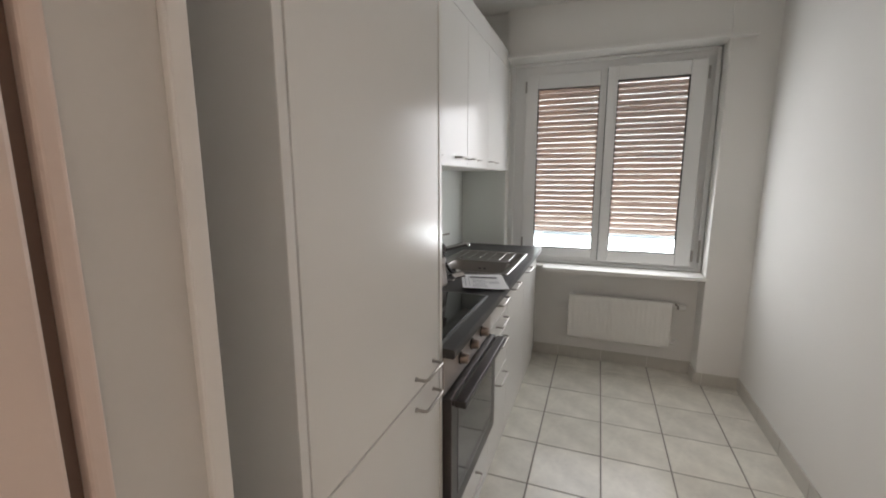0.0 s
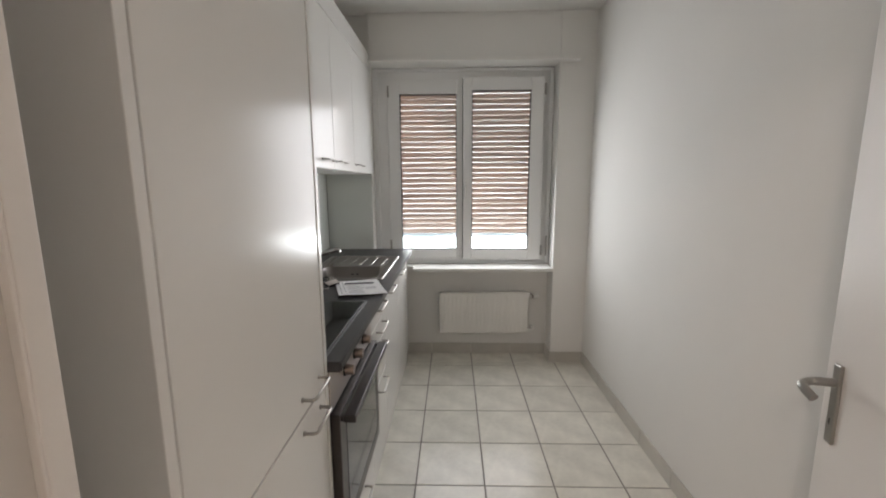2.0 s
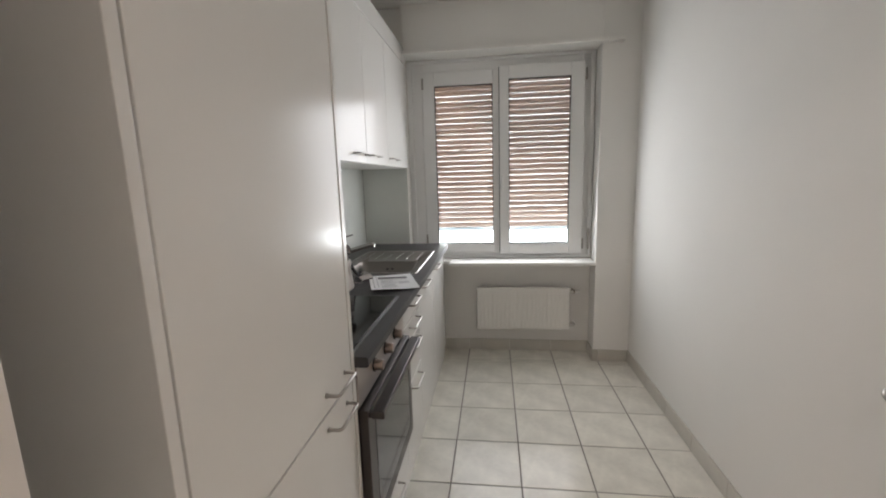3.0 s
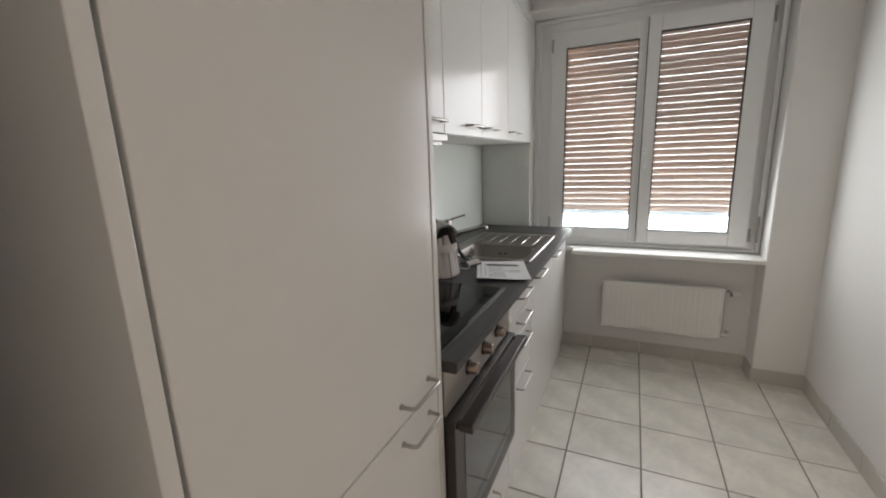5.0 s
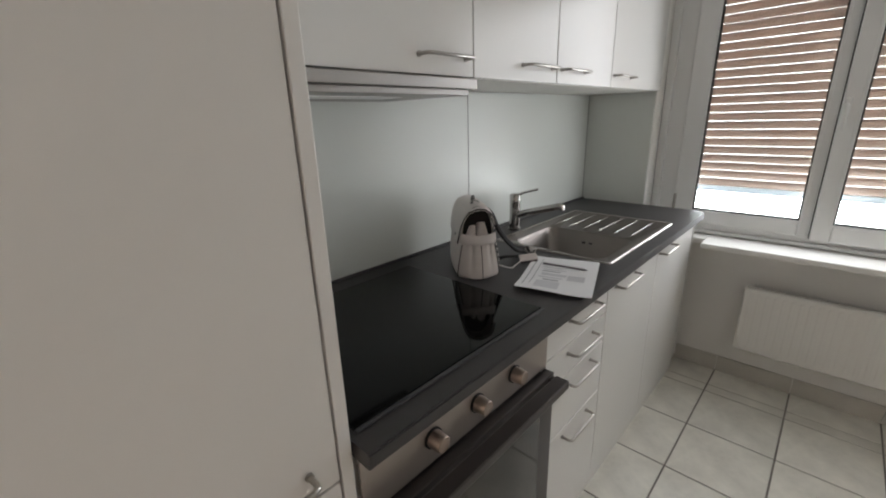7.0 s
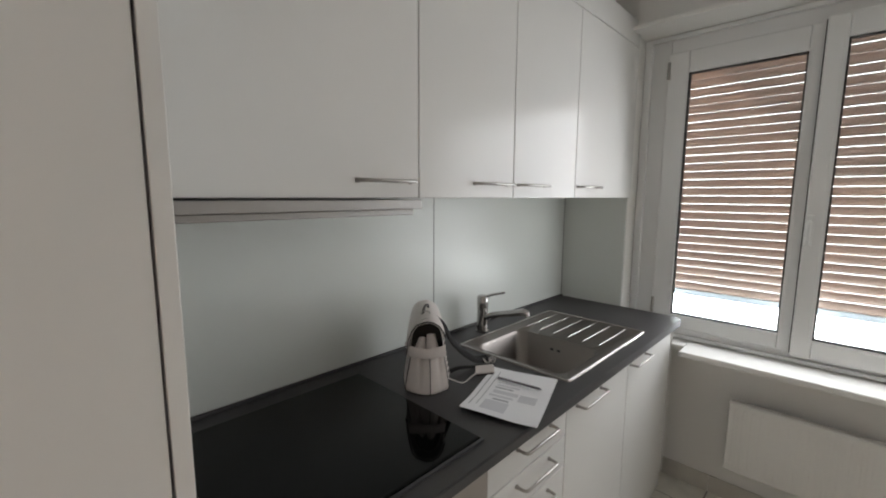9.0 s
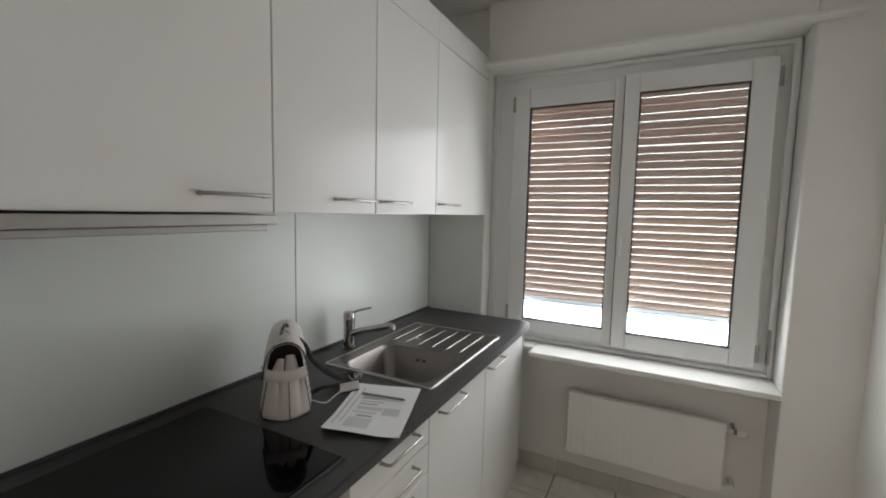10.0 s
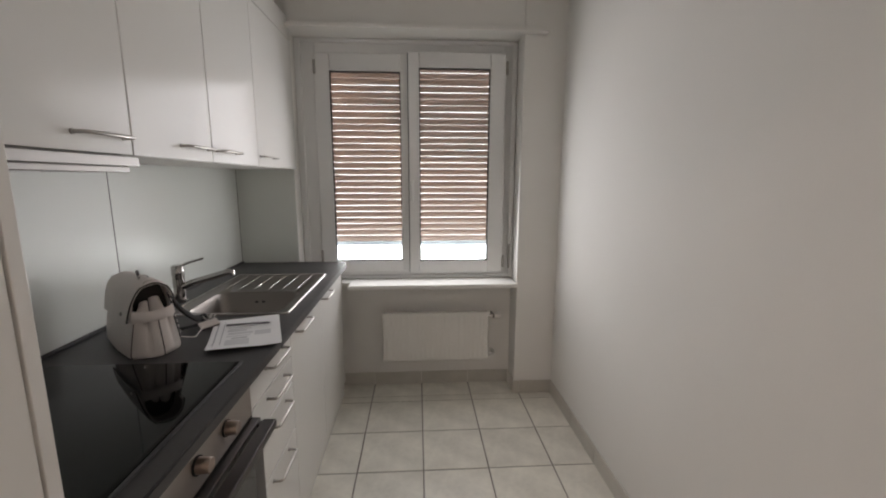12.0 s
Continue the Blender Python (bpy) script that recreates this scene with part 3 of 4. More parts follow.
part("light_cover", boxes((-0.70, -0.62, 1.55, 1.85, 1.4255, 1.4285)), PVC, hood, "pale lamp cover")

# ---- sink and tap ----
sink = thing("kitchen_sink", (-0.5, 2.75, 0.9), "stainless steel inset sink with a ribbed drainer", "sink")


def rounded(x0, x1, y0, y1, r, z, n=6):
    pts = []
    for cx, cy, a0 in ((x1 - r, y0 + r, -90), (x1 - r, y1 - r, 0), (x0 + r, y1 - r, 90), (x0 + r, y0 + r, 180)):
        for k in range(n + 1):
            a = radians(a0 + 90 * k / n)
            pts.append(Vector((cx + r * math.cos(a), cy + r * math.sin(a), z)))
    return pts


bm = bmesh.new()
levels = [(SX0, SX1, SY0, SY1, 0.014, 0.9008), (SX0 + 0.002, SX1 - 0.002, SY0 + 0.002, SY1 - 0.002, 0.014, 0.9055), (SX0 + 0.010, SX1 - 0.010, SY0 + 0.010, SY1 - 0.010, 0.010, 0.9045), (SX0 + 0.014, SX1 - 0.014, SY0 + 0.014, SY1 - 0.014, 0.008, 0.9028)]
loops = [[bm.verts.new(p) for p in rounded(*lv)] for lv in levels]
basin = [(BX0, BX1, BY0, BY1, 0.045, 0.9028), (BX0 + 0.004, BX1 - 0.004, BY0 + 0.004, BY1 - 0.004, 0.045, 0.897), (BX0 + 0.012, BX1 - 0.012, BY0 + 0.012, BY1 - 0.012, 0.045, 0.77), (BX0 + 0.035, BX1 - 0.035, BY0 + 0.035, BY1 - 0.035, 0.04, 0.748), (BX0 + 0.12, BX1 - 0.12, BY0 + 0.11, BY1 - 0.11, 0.03, 0.744)]
bl = [[bm.verts.new(p) for p in rounded(*lv)] for lv in basin]
for ls in (loops, bl):
    for a, b in zip(ls, ls[1:]):
        for k in range(len(a)):
            j = (k + 1) % len(a)
            bm.faces.new((a[k], a[j], b[j], b[k]))
bm.faces.new(bl[-1])
for k in range(len(bl[0])):                     # deck between the rim and the basin's mouth
    j = (k + 1) % len(bl[0])
    bm.faces.new((loops[-1][k], loops[-1][j], bl[0][j], bl[0][k]))
part("bowl", soft_faces(bm), SINK_STEEL_DIM, sink)
bm = bmesh.new()
sweep(bm, rounded(SX0 + 0.006, SX1 - 0.006, SY0 + 0.006, SY1 - 0.006, 0.012, 0.9042), 0.0034, n=8, closed=True, flat=0.6)
part("rim", bm, RIM_LIT_STEEL, sink, "polished steel rim, its highlight put into a brighter colour")
for i in range(6):
    x = -0.690 + i * 0.066
    bm = bmesh.new()
    sweep(bm, [(x, 2.800, 0.9010), (x, 2.815, 0.9026), (x, 3.05, 0.9026), (x, 3.065, 0.9010)], 0.0020, n=8)
    part("drainer_rib", bm, RIM_LIT_STEEL, sink)
for y in (2.7415,):
    for x in (-0.528, -0.498):
        part("overflow_slot", boxes((x - 0.007, x + 0.007, y - 0.003, y + 0.001, 0.853, 0.862), bevel=0.002), GASKET_SHADE, sink, "dark overflow slot")
bm = bmesh.new()
sweep(bm, [(-0.49, 2.60, 0.7445), (-0.49, 2.60, 0.748)], 0.04, n=24)
part("drain", bm, CHROME, sink)

tap = thing("mixer_tap", (-0.800, 2.615, 0.9), "chrome single-lever kitchen mixer tap", "tap")
bm = bmesh.new()
tx, ty = -0.790, 2.615
sweep(bm, [(tx, ty, 0.9), (tx, ty, 0.908), (tx, ty, 0.909), (tx, ty, 0.995), (tx, ty, 1.012), (tx, ty, 1.014), (tx, ty, 1.052), (tx, ty, 1.058)], [0.027, 0.027, 0.0235, 0.0225, 0.0225, 0.0235, 0.0235, 0.018], n=24)
part("tap_body", bm, CHROME, tap)
bm = bmesh.new()
sweep(bm, smooth_path([(tx + 0.012, ty, 0.965), (tx + 0.06, ty - 0.001, 0.985), (tx + 0.14, ty - 0.003, 1.008), (tx + 0.200, ty - 0.005, 1.026)]), 0.0135, n=14)
part("spout", bm, CHROME, tap)
bm = bmesh.new()
sweep(bm, [(tx + 0.196, ty - 0.005, 1.025), (tx + 0.212, ty - 0.005, 1.029), (tx + 0.222, ty - 0.005, 1.026), (tx + 0.224, ty - 0.005, 1.014)], [0.0138, 0.0128, 0.0125, 0.010], n=14)
part("spray_head", bm, CHROME, tap)
bm = bmesh.new()
sweep(bm, [(tx + 0.008, ty, 1.052), (tx + 0.045, ty + 0.008, 1.068), (tx + 0.098, ty + 0.018, 1.083)], [0.0055, 0.005, 0.0045], n=10)
part("lever", bm, CHROME, tap)

# ---- radiator ----
rad = thing("panel_radiator", (0.326, 3.51, 0.208), "white enamelled panel radiator with vertical ribs", "radiator")
RX0, RX1, RZ0, RZ1, RY = -0.026, 0.676, 0.208, 0.545, 3.478
bm = bmesh.new()
N, prev = 21, None
pitch = (RX1 - RX0 - 0.03) / N
pts = [(RX0, RY + 0.010), (RX0 + 0.004, RY + 0.003), (RX0 + 0.015, RY + 0.003)]
for i in range(N):
    a = RX0 + 0.015 + i * pitch
    pts += [(a + pitch * 0.20, RY + 0.003), (a + pitch * 0.34, RY + 0.0016), (a + pitch * 0.66, RY + 0.0016), (a + pitch * 0.80, RY + 0.003)]
pts += [(RX1 - 0.015, RY + 0.003), (RX1 - 0.004, RY + 0.003), (RX1, RY + 0.010)]
for x, y in pts:
    flat_y = RY + 0.003
    v = [bm.verts.new((x, yy, z)) for yy, z in ((flat_y + 0.006, RZ0), (flat_y, RZ0 + 0.006), (flat_y, RZ0 + 0.022), (y, RZ0 + 0.032), (y, RZ1 - 0.032), (flat_y, RZ1 - 0.022), (flat_y, RZ1 - 0.006), (flat_y + 0.006, RZ1))]
    if prev:
        for k in range(7):
            bm.faces.new((prev[k], v[k], v[k + 1], prev[k + 1]))
    prev = v
front_panel = part("front_panel", bm, ENAMEL, rad)
front_panel.modifiers.new("thickness", 'SOLIDIFY').thickness = 0.004
part("back_panel", boxes((RX0 + 0.004, RX1 - 0.004, RY + 0.012, RY + 0.050, RZ0 + 0.004, RZ1 - 0.004), bevel=0.004), ENAMEL, rad)
part("bracket", boxes((0.09, 0.115, RY + 0.050, Y_NICHE - 0.0005, 0.25, 0.50)), ENAMEL, rad)
part("bracket", boxes((0.54, 0.565, RY + 0.050, Y_NICHE - 0.0005, 0.25, 0.50)), ENAMEL, rad)
bm = bmesh.new()
sweep(bm, [(RX1 - 0.004, RY + 0.03, 0.508), (RX1 + 0.03, RY + 0.03, 0.508)], 0.010, n=12)
v1 = part("valve", bm, VALVE, rad)
bm = bmesh.new()
sweep(bm, [(RX1 + 0.03, RY + 0.03, 0.508), (RX1 + 0.042, RY + 0.03, 0.508)], 0.014, n=14)
sweep(bm, [(RX1 + 0.036, RY + 0.03, 0.508), (RX1 + 0.036, Y_NICHE - 0.001, 0.508)], 0.008, n=12)
part("valve_union", bm, VALVE_DARK, v1, "dark metal union")
bm = bmesh.new()
sweep(bm, [(RX1 + 0.042, RY + 0.03, 0.508), (RX1 + 0.046, RY + 0.03, 0.508), (RX1 + 0.078, RY + 0.03, 0.508), (RX1 + 0.083, RY + 0.03, 0.508)], [0.014, 0.019, 0.0175, 0.013], n=18)
part("valve_knob", bm, VALVE, v1, "white valve knob")
bm = bmesh.new()
sweep(bm, smooth_path([(RX1 - 0.004, RY + 0.03, 0.238), (RX1 + 0.025, RY + 0.03, 0.238), (RX1 + 0.04, RY + 0.036, 0.238), (RX1 + 0.045, RY + 0.055, 0.238), (RX1 + 0.045, Y_NICHE - 0.001, 0.238)]), 0.011, n=12)
part("return_valve", bm, VALVE, rad)

# ---- hall lamp, unseen, added as the source of light from behind ----
lamp = thing("added_hall_lamp", (-0.42, -0.75, 2.58), "unseen round lamp added in the hall for warm light from behind", "ceiling lamp")
bm = bmesh.new()
sweep(bm, [(-0.42, -0.75, 2.579), (-0.42, -0.75, 2.50), (-0.42, -0.75, 2.475)], [0.15, 0.15, 0.145], n=32)
part("diffuser", bm, ADDED_LAMP_GLOW, lamp)

# ---- things on the worktop ----
def handbag():
    """Soft leather bag; its pleated end bulges towards the room, a flap is folded over the far side and the top."""
    o = Vector((-0.563, 2.075, 0.9008))                   # middle of the near end's foot
    u, v = Vector((0.670, 0.742, 0)).normalized(), Vector((-0.742, 0.670, 0)).normalized()
    bag = thing("handbag", tuple(o), "pale beige leather handbag with dark seams, standing on the worktop", "handbag")
    L = 0.255
    zs = [0.0, 0.012, 0.045, 0.080, 0.112, 0.142, 0.170, 0.196, 0.214, 0.222]
    ws = [0.062, 0.067, 0.063, 0.057, 0.052, 0.049, 0.044, 0.036, 0.024, 0.009]

    def P(a, b, z):
        return o + float(a) * u + float(b) * v + Vector((0, 0, float(z)))

    def width(z):
        return float(np.interp(z, zs, ws))

    def prow(z):
        return float(np.interp(z, [0.0, 0.02, 0.06, 0.112, 0.165], [0.034, 0.036, 0.026, 0.013, 0.004]))

    def sheet(rows, name, material, label="", thick=0.003, parent=bag):
        bm = bmesh.new()
        vs = [[bm.verts.new(p) for p in r] for r in rows]
        for r0, r1 in zip(vs, vs[1:]):
            for k in range(len(r0) - 1):
                bm.faces.new((r0[k], r0[k + 1], r1[k + 1], r1[k]))
        ob = part(name, soft_faces(bm), material, parent, label)
        ob.modifiers.new("thickness", 'SOLIDIFY').thickness = thick
        return ob

    # body: sections along its length, a little slack in the middle
    rows = []
    for b, k, zt in ((0.004, 0.97, 0.99), (0.03, 1.0, 1.0), (0.075, 1.04, 0.985), (0.13, 1.06, 0.97), (0.185, 1.04, 0.96), (0.225, 1.0, 0.955), (L - 0.006, 0.97, 0.94), (L, 0.90, 0.92)):
        side = [P(-w * k - 0.0015 * math.sin(40 * z + 18 * b), b, z * zt) for z, w in zip(zs, ws)]
        rows.append(side + [P(w * k, b, z * zt) for z, w in zip(zs[::-1], ws[::-1])])
    bm = bmesh.new()
    vs = [[bm.verts.new(p) for p in r] for r in rows]
    for r0, r1 in zip(vs, vs[1:]):
        for k in range(len(r0)):
            j = (k + 1) % len(r0)
            bm.faces.new((r0[k], r0[j], r1[j], r1[k]))
    bm.faces.new(vs[-1])
    part("body", soft_faces(bm), LEATHER, bag)
    # near-black sheet across the opening behind the pleats
    bm = bmesh.new()
    up = [(z, w) for z, w in zip(zs, ws) if z > 0.07]
    bm.faces.new([bm.verts.new(P(-w * 0.95, 0.030, z)) for z, w in up] + [bm.verts.new(P(w * 0.95, 0.030, z)) for z, w in up[::-1]])
    part("lining", bm, LEATHER_IN, bag, "near-black sheet across the open end")

    # near end: two panels with soft folds that meet in a prow
    def gusset(s0, s1, folds, name):
        rows = []
        for z in (0.0, 0.004, 0.014, 0.035, 0.06, 0.085, 0.105, 0.118):
            row = []
            for i in range(13):
                q = s0 + (s1 - s0) * i / 12
                lean = 0.10 * (z / 0.118)
                d = -prow(z) * (1 - abs(q - lean) ** 1.7)
                for f, depth in folds:
                    d += depth * (z / 0.118) * math.exp(-((q - f) / 0.085) ** 2)
                if z < 0.003:
                    d += 0.006
                row.append(P(q * width(z) * 0.985, d, z))
            rows.append(row)
        return sheet(rows, name, LEATHER)
    gusset(-1.0, 0.12, ((-0.36, 0.012),), "gusset_panel")
    gusset(0.14, 1.0, ((0.62, 0.007),), "gusset_panel")
    # rolled folds above the band
    for c0, c1, w0, w1, z1 in ((-0.026, -0.014, 0.021, 0.010, 0.163), (0.017, 0.012, 0.022, 0.013, 0.172)):
        rows = []
        for z in np.linspace(0.108, z1, 6):
            f = (z - 0.108) / (z1 - 0.108)
            c, w = c0 + (c1 - c0) * f, w0 + (w1 - w0) * f
            rows.append([P(c + w * math.sin(a), -0.010 + 0.020 * f + 0.016 * (1 - math.cos(a)), z - 0.008 * (1 - math.cos(a)) * f) for a in np.linspace(-1.5, 1.5, 9)])
        sheet(rows, "inner_fold", LEATHER)
    # band round the end
    rows = []
    for z, e in ((0.106, 0.0), (0.109, 0.0018), (0.120, 0.0030), (0.133, 0.0018), (0.136, 0.0)):
        rows.append([P(q * (width(z) + 0.003), -(prow(z) + 0.006) * (1 - abs(q) ** 2.2) - e - 0.002, z + 0.006 * q * q) for q in np.linspace(-1, 1, 15)])
    sheet(rows, "band", LEATHER, "pale leather band across the end", 0.003)
    # flap down the far side and over the top, hooded at the near end
    prof = [(0.108, -1.0), (0.116, -1.0), (0.142, -1.0), (0.170, -1.0), (0.196, -1.0), (0.214, -1.0), (0.2225, -0.6), (0.2245, 0.0), (0.222, 1.0), (0.210, 1.0), (0.192, 1.0), (0.172, 1.0)]
    rows = []
    for b in (-0.026, -0.020, -0.004, 0.03, 0.075, 0.13, 0.185, 0.225, 0.246):
        zt = float(np.interp(b, [-0.026, 0.0, 0.075, 0.13, 0.246], [0.965, 1.0, 0.99, 0.975, 0.945]))
        k = float(np.interp(b, [-0.026, 0.03, 0.13, 0.246], [1.05, 1.07, 1.10, 1.03]))
        row = []
        for z, sgn in prof:
            hood = max(0.0, min(1.0, (z - 0.100) / 0.10))
            bb = b if b > 0 else b * hood + 0.018 * (1 - hood)
            row.append(P(sgn * (width(min(z, 0.2218)) * k + 0.0065), bb, z * zt + 0.002))
        rows.append(row)
    flap = sheet(rows, "flap", LEATHER, "pale leather flap folded over the top", 0.0045)
    bm = bmesh.new()
    sweep(bm, rows[0], 0.0022, n=6)
    part("flap_edge", bm, PIPING, flap, "dark cut edge")
    bm = bmesh.new()
    sweep(bm, [P(-0.0625, 0.05, 0.128), P(-0.0665, 0.05, 0.1285)], 0.005, n=14)
    part("press_stud", bm, NICKEL, flap, "small metal stud")
    # seams, corner piping, whip-stitched lace
    for q0, q1, sag in ((-0.98, -0.93, 0.0), (0.13, 0.13, 0.0015), (0.97, 0.95, 0.0)):
        pts = []
        for z in (0.004, 0.014, 0.035, 0.06, 0.085, 0.105):
            q = q0 + (q1 - q0) * z / 0.105
            lean = 0.10 * (z / 0.118)
            pts.append(P(q * width(z), -prow(z) * (1 - abs(q - lean) ** 1.7) - 0.0022 - sag, z))
        bm = bmesh.new()
        sweep(bm, pts, 0.0013, n=6)
        part("seam", bm, PIPING, bag, "dark seam")
    for k in range(17):
        z = 0.050 + k * 0.0085
        w = width(z)
        bm = bmesh.new()
        sweep(bm, [P(w + 0.0005, -0.006, z), P(w + 0.0045, 0.002, z + 0.002), P(w + 0.0015, 0.010, z + 0.004)], 0.0012, n=5)
        part("lace", bm, PIPING if k % 2 else LEATHER, bag)
    # carrying loop, rings
    bm = bmesh.new()
    sweep(bm, smooth_path([P(-0.012, 0.045, 0.218), P(-0.010, 0.055, 0.230), P(-0.004, 0.085, 0.236), P(0.004, 0.115, 0.230), P(0.006, 0.125, 0.214)]), 0.0042, n=8)
    part("top_loop", bm, PIPING, bag, "short dark carrying loop")
    for b, z in ((0.038, 0.226), (-0.012, 0.217)):
        bm = bmesh.new()
        sweep(bm, [P(-0.004 + 0.013 * math.cos(a), b + 0.004 * math.sin(a), z + 0.006 * math.sin(a)) for a in np.linspace(0, 2 * math.pi, 15)[:-1]], 0.0019, n=6, closed=True)
        part("ring", bm, NICKEL, bag, "small metal ring")
    # long strap falling to the worktop, its doubled end and tag
    bm = bmesh.new()
    path = [P(0.026, 0.05, 0.208), P(0.050, 0.048, 0.185), P(0.074, 0.062, 0.135), Vector((-0.565, 2.225, 0.985)), Vector((-0.566, 2.285, 0.940)), Vector((-0.570, 2.330, 0.922)), Vector((-0.563, 2.362, 0.918))]
    sweep(bm, smooth_path(path), 0.0145, n=8, flat=0.55)
    part("shoulder_strap", bm, STRAP, bag, "dark leather shoulder strap")
    bm = bmesh.new()
    sweep(bm, smooth_path([P(0.070, 0.10, 0.012), Vector((-0.580, 2.235, 0.918)), Vector((-0.565, 2.290, 0.909)), Vector((-0.545, 2.330, 0.908)), Vector((-0.530, 2.352, 0.909))]), 0.012, n=8, flat=0.3)
    part("strap_end", bm, STRAP, bag)
    bm = bmesh.new()
    sweep(bm, smooth_path([P(0.066, 0.02, 0.028), Vector((-0.500, 2.160, 0.918)), Vector((-0.510, 2.205, 0.914)), Vector((-0.523, 2.262, 0.914))]), 0.0016, n=6)
    part("tag_cord", bm, LEATHER, bag)
    bm = boxes((-0.030, 0.030, -0.022, 0.022, 0.0, 0.005), bevel=0.0015)
    bmesh.ops.transform(bm, matrix=pose(-0.517, 2.290, 0.913, 10, -8, 40), verts=bm.verts)
    part("tag", bm, LEATHER, bag, "pale leather luggage tag")
    bm = boxes((-0.028, 0.028, -0.020, 0.020, 0.0, 0.004), bevel=0.0015)
    bmesh.ops.transform(bm, matrix=pose(-0.516, 2.289, 0.908, 10, -8, 40), verts=bm.verts)
    part("tag_back", bm, PIPING, bag, "dark back of the tag")
    for cx, cy, cz in ((-0.556, 2.350, 0.918), (-0.548, 2.368, 0.916), (-0.562, 2.372, 0.917)):
        bm = bmesh.new()
        sweep(bm, [(cx + 0.013 * math.cos(a), cy + 0.011 * math.sin(a), cz + 0.006 * math.sin(2 * a)) for a in np.linspace(0, 2 * math.pi, 13)[:-1]], 0.0026, n=6, closed=True)
        part("strap_ring", bm, NICKEL, bag, "metal strap ring")


handbag()


def paper_sheets():
    a, bq, c = Vector((-0.416, 2.055)), Vector((-0.217, 2.118)), Vector((-0.318, 2.403))
    e1, e2 = bq - a, c - bq

    def height(s, t):
        h = 0.0012 + 0.012 * max(0.0, 0.28 - t) * max(0.0, 1 - s) * 2.5 + 0.010 * max(0, s - 0.72) * max(0, 0.4 - t) * 4
        return 0.9045 + h + 0.0009 * math.sin(5 * s + 3 * t)

    sheets = thing("paper_sheets", (*(a + 0.5 * e1 + 0.5 * e2), 0.9045), "white printed paper sheets lying on the worktop", "papers")

    def grid(s0, s1, t0, t1, lift, m=14, curl=True):
        bm = bmesh.new()
        vs = [[bm.verts.new((*(a + (s0 + (s1 - s0) * i / m) * e1 + (t0 + (t1 - t0) * j / m) * e2), height(s0 + (s1 - s0) * i / m, t0 + (t1 - t0) * j / m) + lift)) for j in range(m + 1)] for i in range(m + 1)]
        for i in range(m):
            for j in range(m):
                bm.faces.new((vs[i][j], vs[i + 1][j], vs[i + 1][j + 1], vs[i][j + 1]))
        return soft_faces(bm)
    for k, (s, t) in enumerate(((0.0, 0.0), (-0.012, 0.012), (0.008, -0.004))):
        sh = part("sheet", grid(s, 1 + s, t, 1 + t, 0.0006 * k), PAPER, sheets)
        sh.modifiers.new("thickness", 'SOLIDIFY').thickness = 0.0003
    lift = 0.0019
    for s0, s1, t0, t1, m in ((0.06, 0.075, 0.10, 0.86, INK), (0.15, 0.162, 0.14, 0.90, INK), (0.22, 0.56, 0.36, 0.40, INK_LIGHT), (0.24, 0.60, 0.43, 0.50, INK_LIGHT), (0.23, 0.50, 0.54, 0.565, INK), (0.22, 0.55, 0.08, 0.28, INK_LIGHT), (0.30, 0.52, 0.30, 0.33, INK), (0.24, 0.57, 0.59, 0.62, INK_LIGHT), (0.62, 0.86, 0.36, 0.50, INK_LIGHT), (0.22, 0.5, 0.66, 0.68, INK_LIGHT)):
        part("printed_bar", grid(s0, s1, t0, t1, lift, 4), m, sheets)
    pen = thing("pencil", (-0.40, 2.33, 0.908), "dark grey pencil lying on the papers", "pencil")
    p0, p1 = Vector((-0.452, 2.276)), Vector((-0.312, 2.301))
    bm = bmesh.new()
    q0, q1 = Vector((*p0, 0.9125)), Vector((*p1, 0.9125))
    d = q1 - q0
    sweep(bm, [q0, q0 + 0.92 * d, q1], [0.0038, 0.0038, 0.0008], n=8)
    part("barrel", bm, PEN, pen)


paper_sheets()

# ---- tiles, last ----
TP = 0.3235
TX0, TY0 = -0.095, 3.341
tile_meshes = {}


def tile_mesh(w, d, h, key, m):
    key = (key, round(w, 3), round(d, 3), round(h, 3))
    if key not in tile_meshes:
        tile_meshes[key] = mesh_of("tile", boxes((0, w, 0, d, 0, h), bevel=0.0012, seg=1), m)
    return tile_meshes[key]


def lines(start, lo, hi):
    k0, k1 = math.floor((lo - start) / TP), math.ceil((hi - start) / TP)
    return [start + k * TP for k in range(k0, k1 + 1)]


J = 0.0031


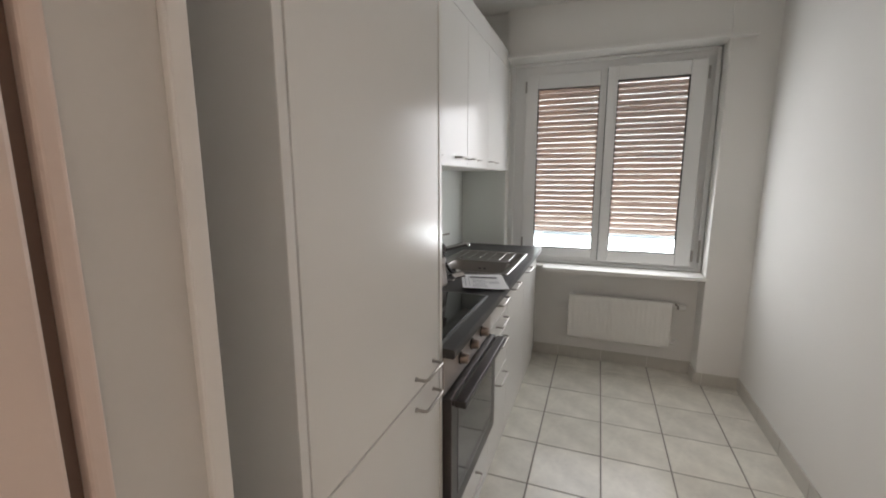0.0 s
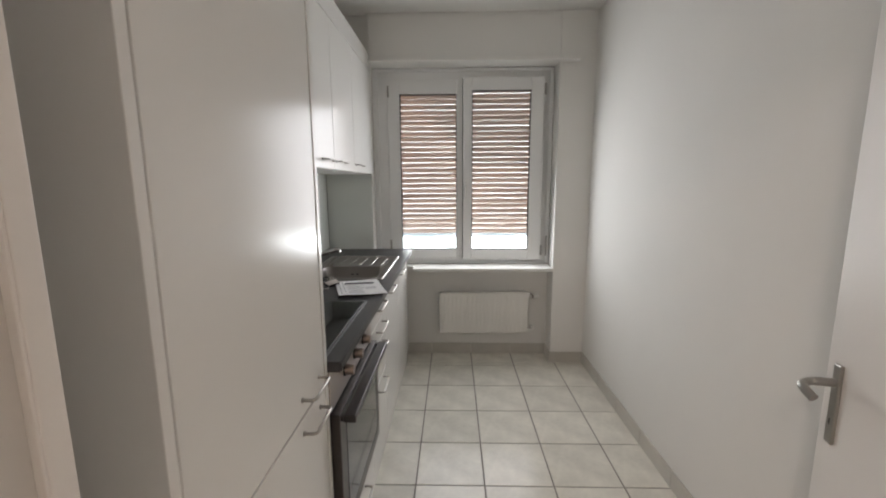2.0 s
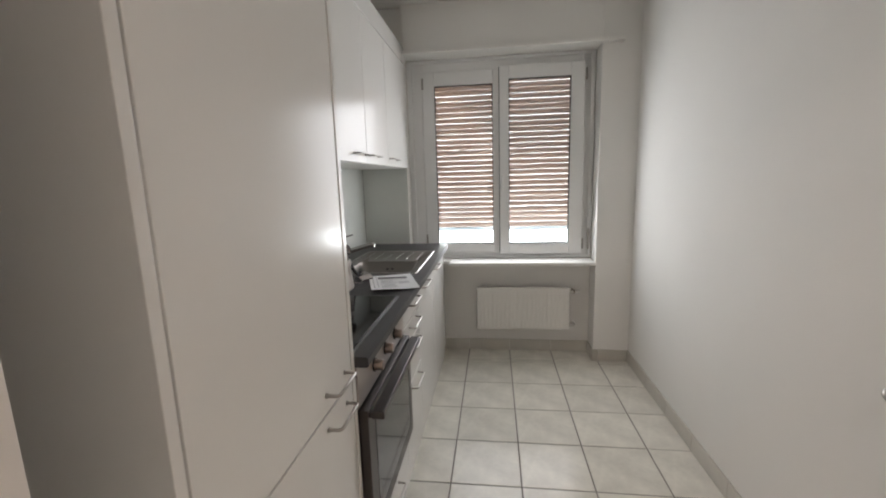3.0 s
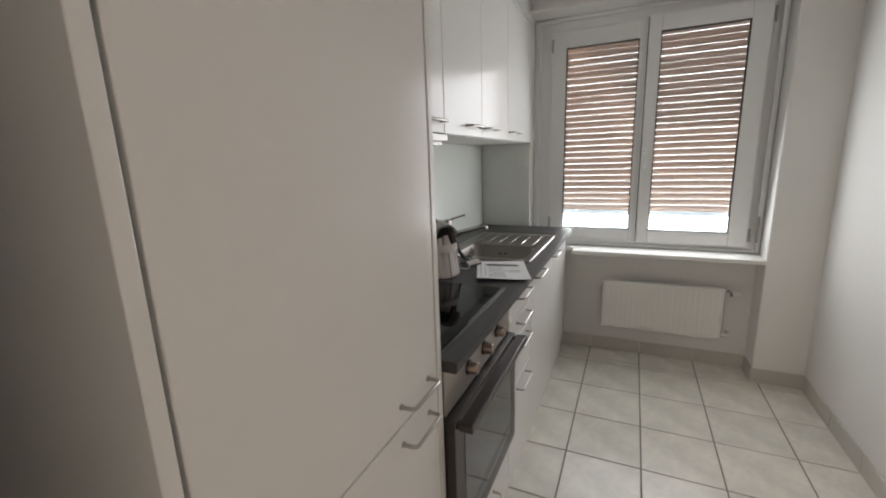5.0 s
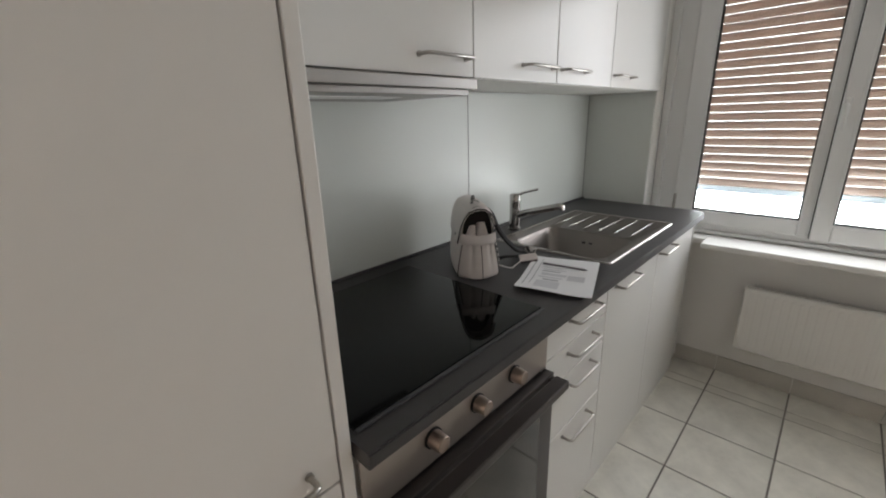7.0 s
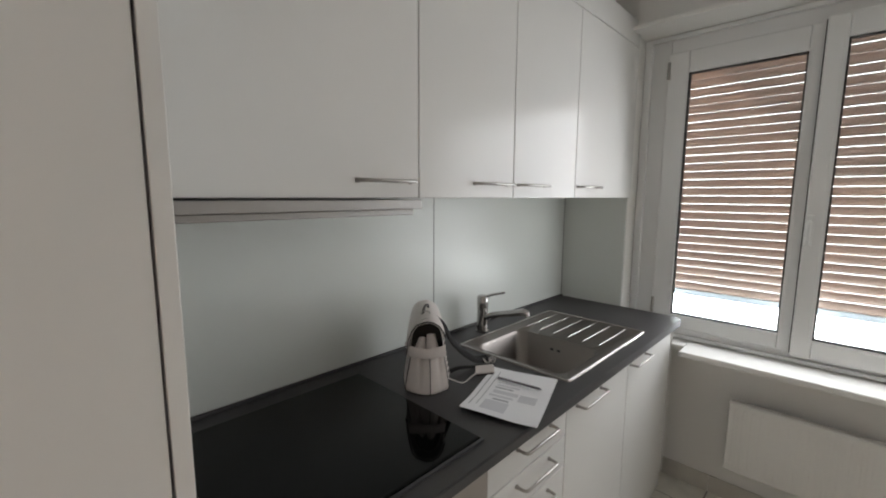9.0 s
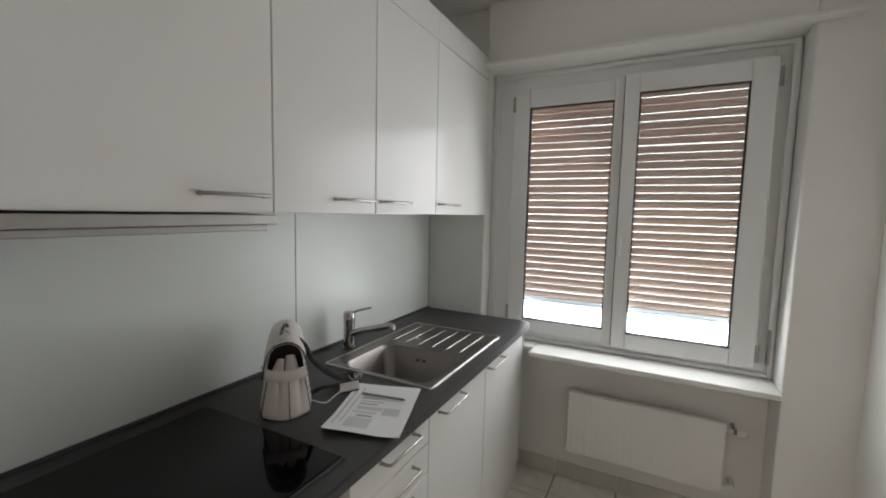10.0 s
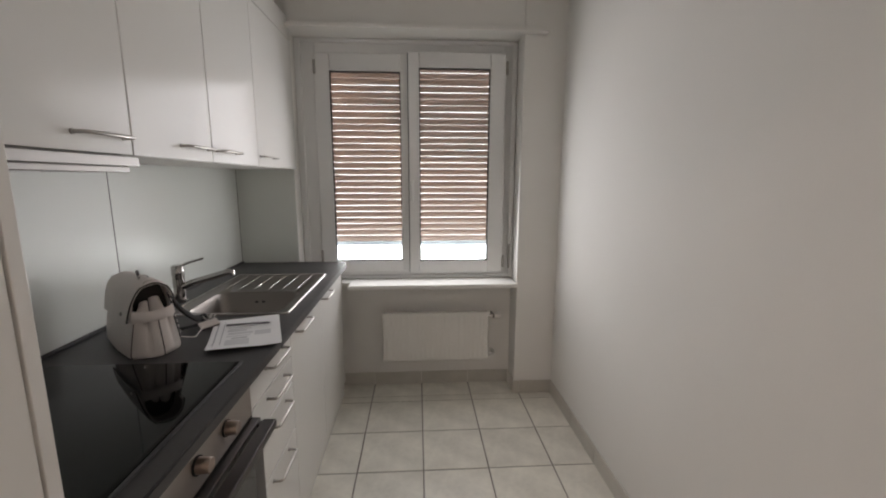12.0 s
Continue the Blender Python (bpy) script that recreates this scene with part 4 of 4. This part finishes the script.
def lay(x_lo, x_hi, y_lo, y_hi):
    xs, ys = lines(TX0, x_lo, x_hi), lines(TY0, y_lo, y_hi)
    for a, b in zip(xs, xs[1:]):
        for c, d in zip(ys, ys[1:]):
            x0, x1, y0, y1 = max(a, x_lo) + J, min(b, x_hi) - J, max(c, y_lo) + J, min(d, y_hi) - J
            if x1 - x0 < 0.01 or y1 - y0 < 0.01:
                continue
            ob = new("tile", tile_mesh(x1 - x0, y1 - y0, 0.012, "floor", TILE))
            ob.parent = floor
            ob.location = (x0, y0, -0.012 + random.uniform(-0.0004, 0.0004))


lay(-0.42, X_RIGHT, Y_DOOR1, Y_PIER - 0.046)
lay(X_NL, X_NR, Y_PIER - 0.046, Y_NICHE)
lay(X_BACK, -0.42, Y_DOOR1, 0.763)
lay(X_DL, X_DR, Y_DOOR0, Y_DOOR1)
lay(X_BACK, X_RIGHT, Y_HALL, Y_DOOR0)

skirting = thing("baseboard", (0, 0, 0), "beige ceramic skirting tiles along the walls", "skirting", kind="structure")
SH, ST = 0.088, 0.009


def skirt(axis, fixed, lo, hi, start, sign):
    """Upright tiles along a wall; the wall's face is at fixed and the room lies on the side of sign."""
    ks = lines(start, lo, hi)
    for a, b in zip(ks, ks[1:]):
        p, q = max(a, lo) + 0.0015, min(b, hi) - 0.0015
        if q - p < 0.008:
            continue
        f0 = fixed + (0.0005 if sign > 0 else -ST - 0.0005)
        if axis == "y":
            ob = new("skirting_tile", tile_mesh(ST, q - p, SH, "skirt", SKIRT))
            ob.location = (f0, p, 0.001)
        else:
            ob = new("skirting_tile", tile_mesh(q - p, ST, SH, "skirt", SKIRT))
            ob.location = (p, f0, 0.001)
        ob.parent = skirting


skirt("y", X_RIGHT, Y_DOOR1, Y_PIER - 0.046 - ST, TY0, -1)
skirt("x", Y_PIER - 0.045, X_NR - ST, X_RIGHT, TX0, -1)
skirt("y", X_NR, Y_PIER - 0.045, Y_NICHE - ST, TY0, -1)
skirt("x", Y_NICHE, X_FRONT - 0.2, X_NR, TX0, -1)
skirt("y", X_BACK, Y_DOOR1, 0.763, TY0, 1)
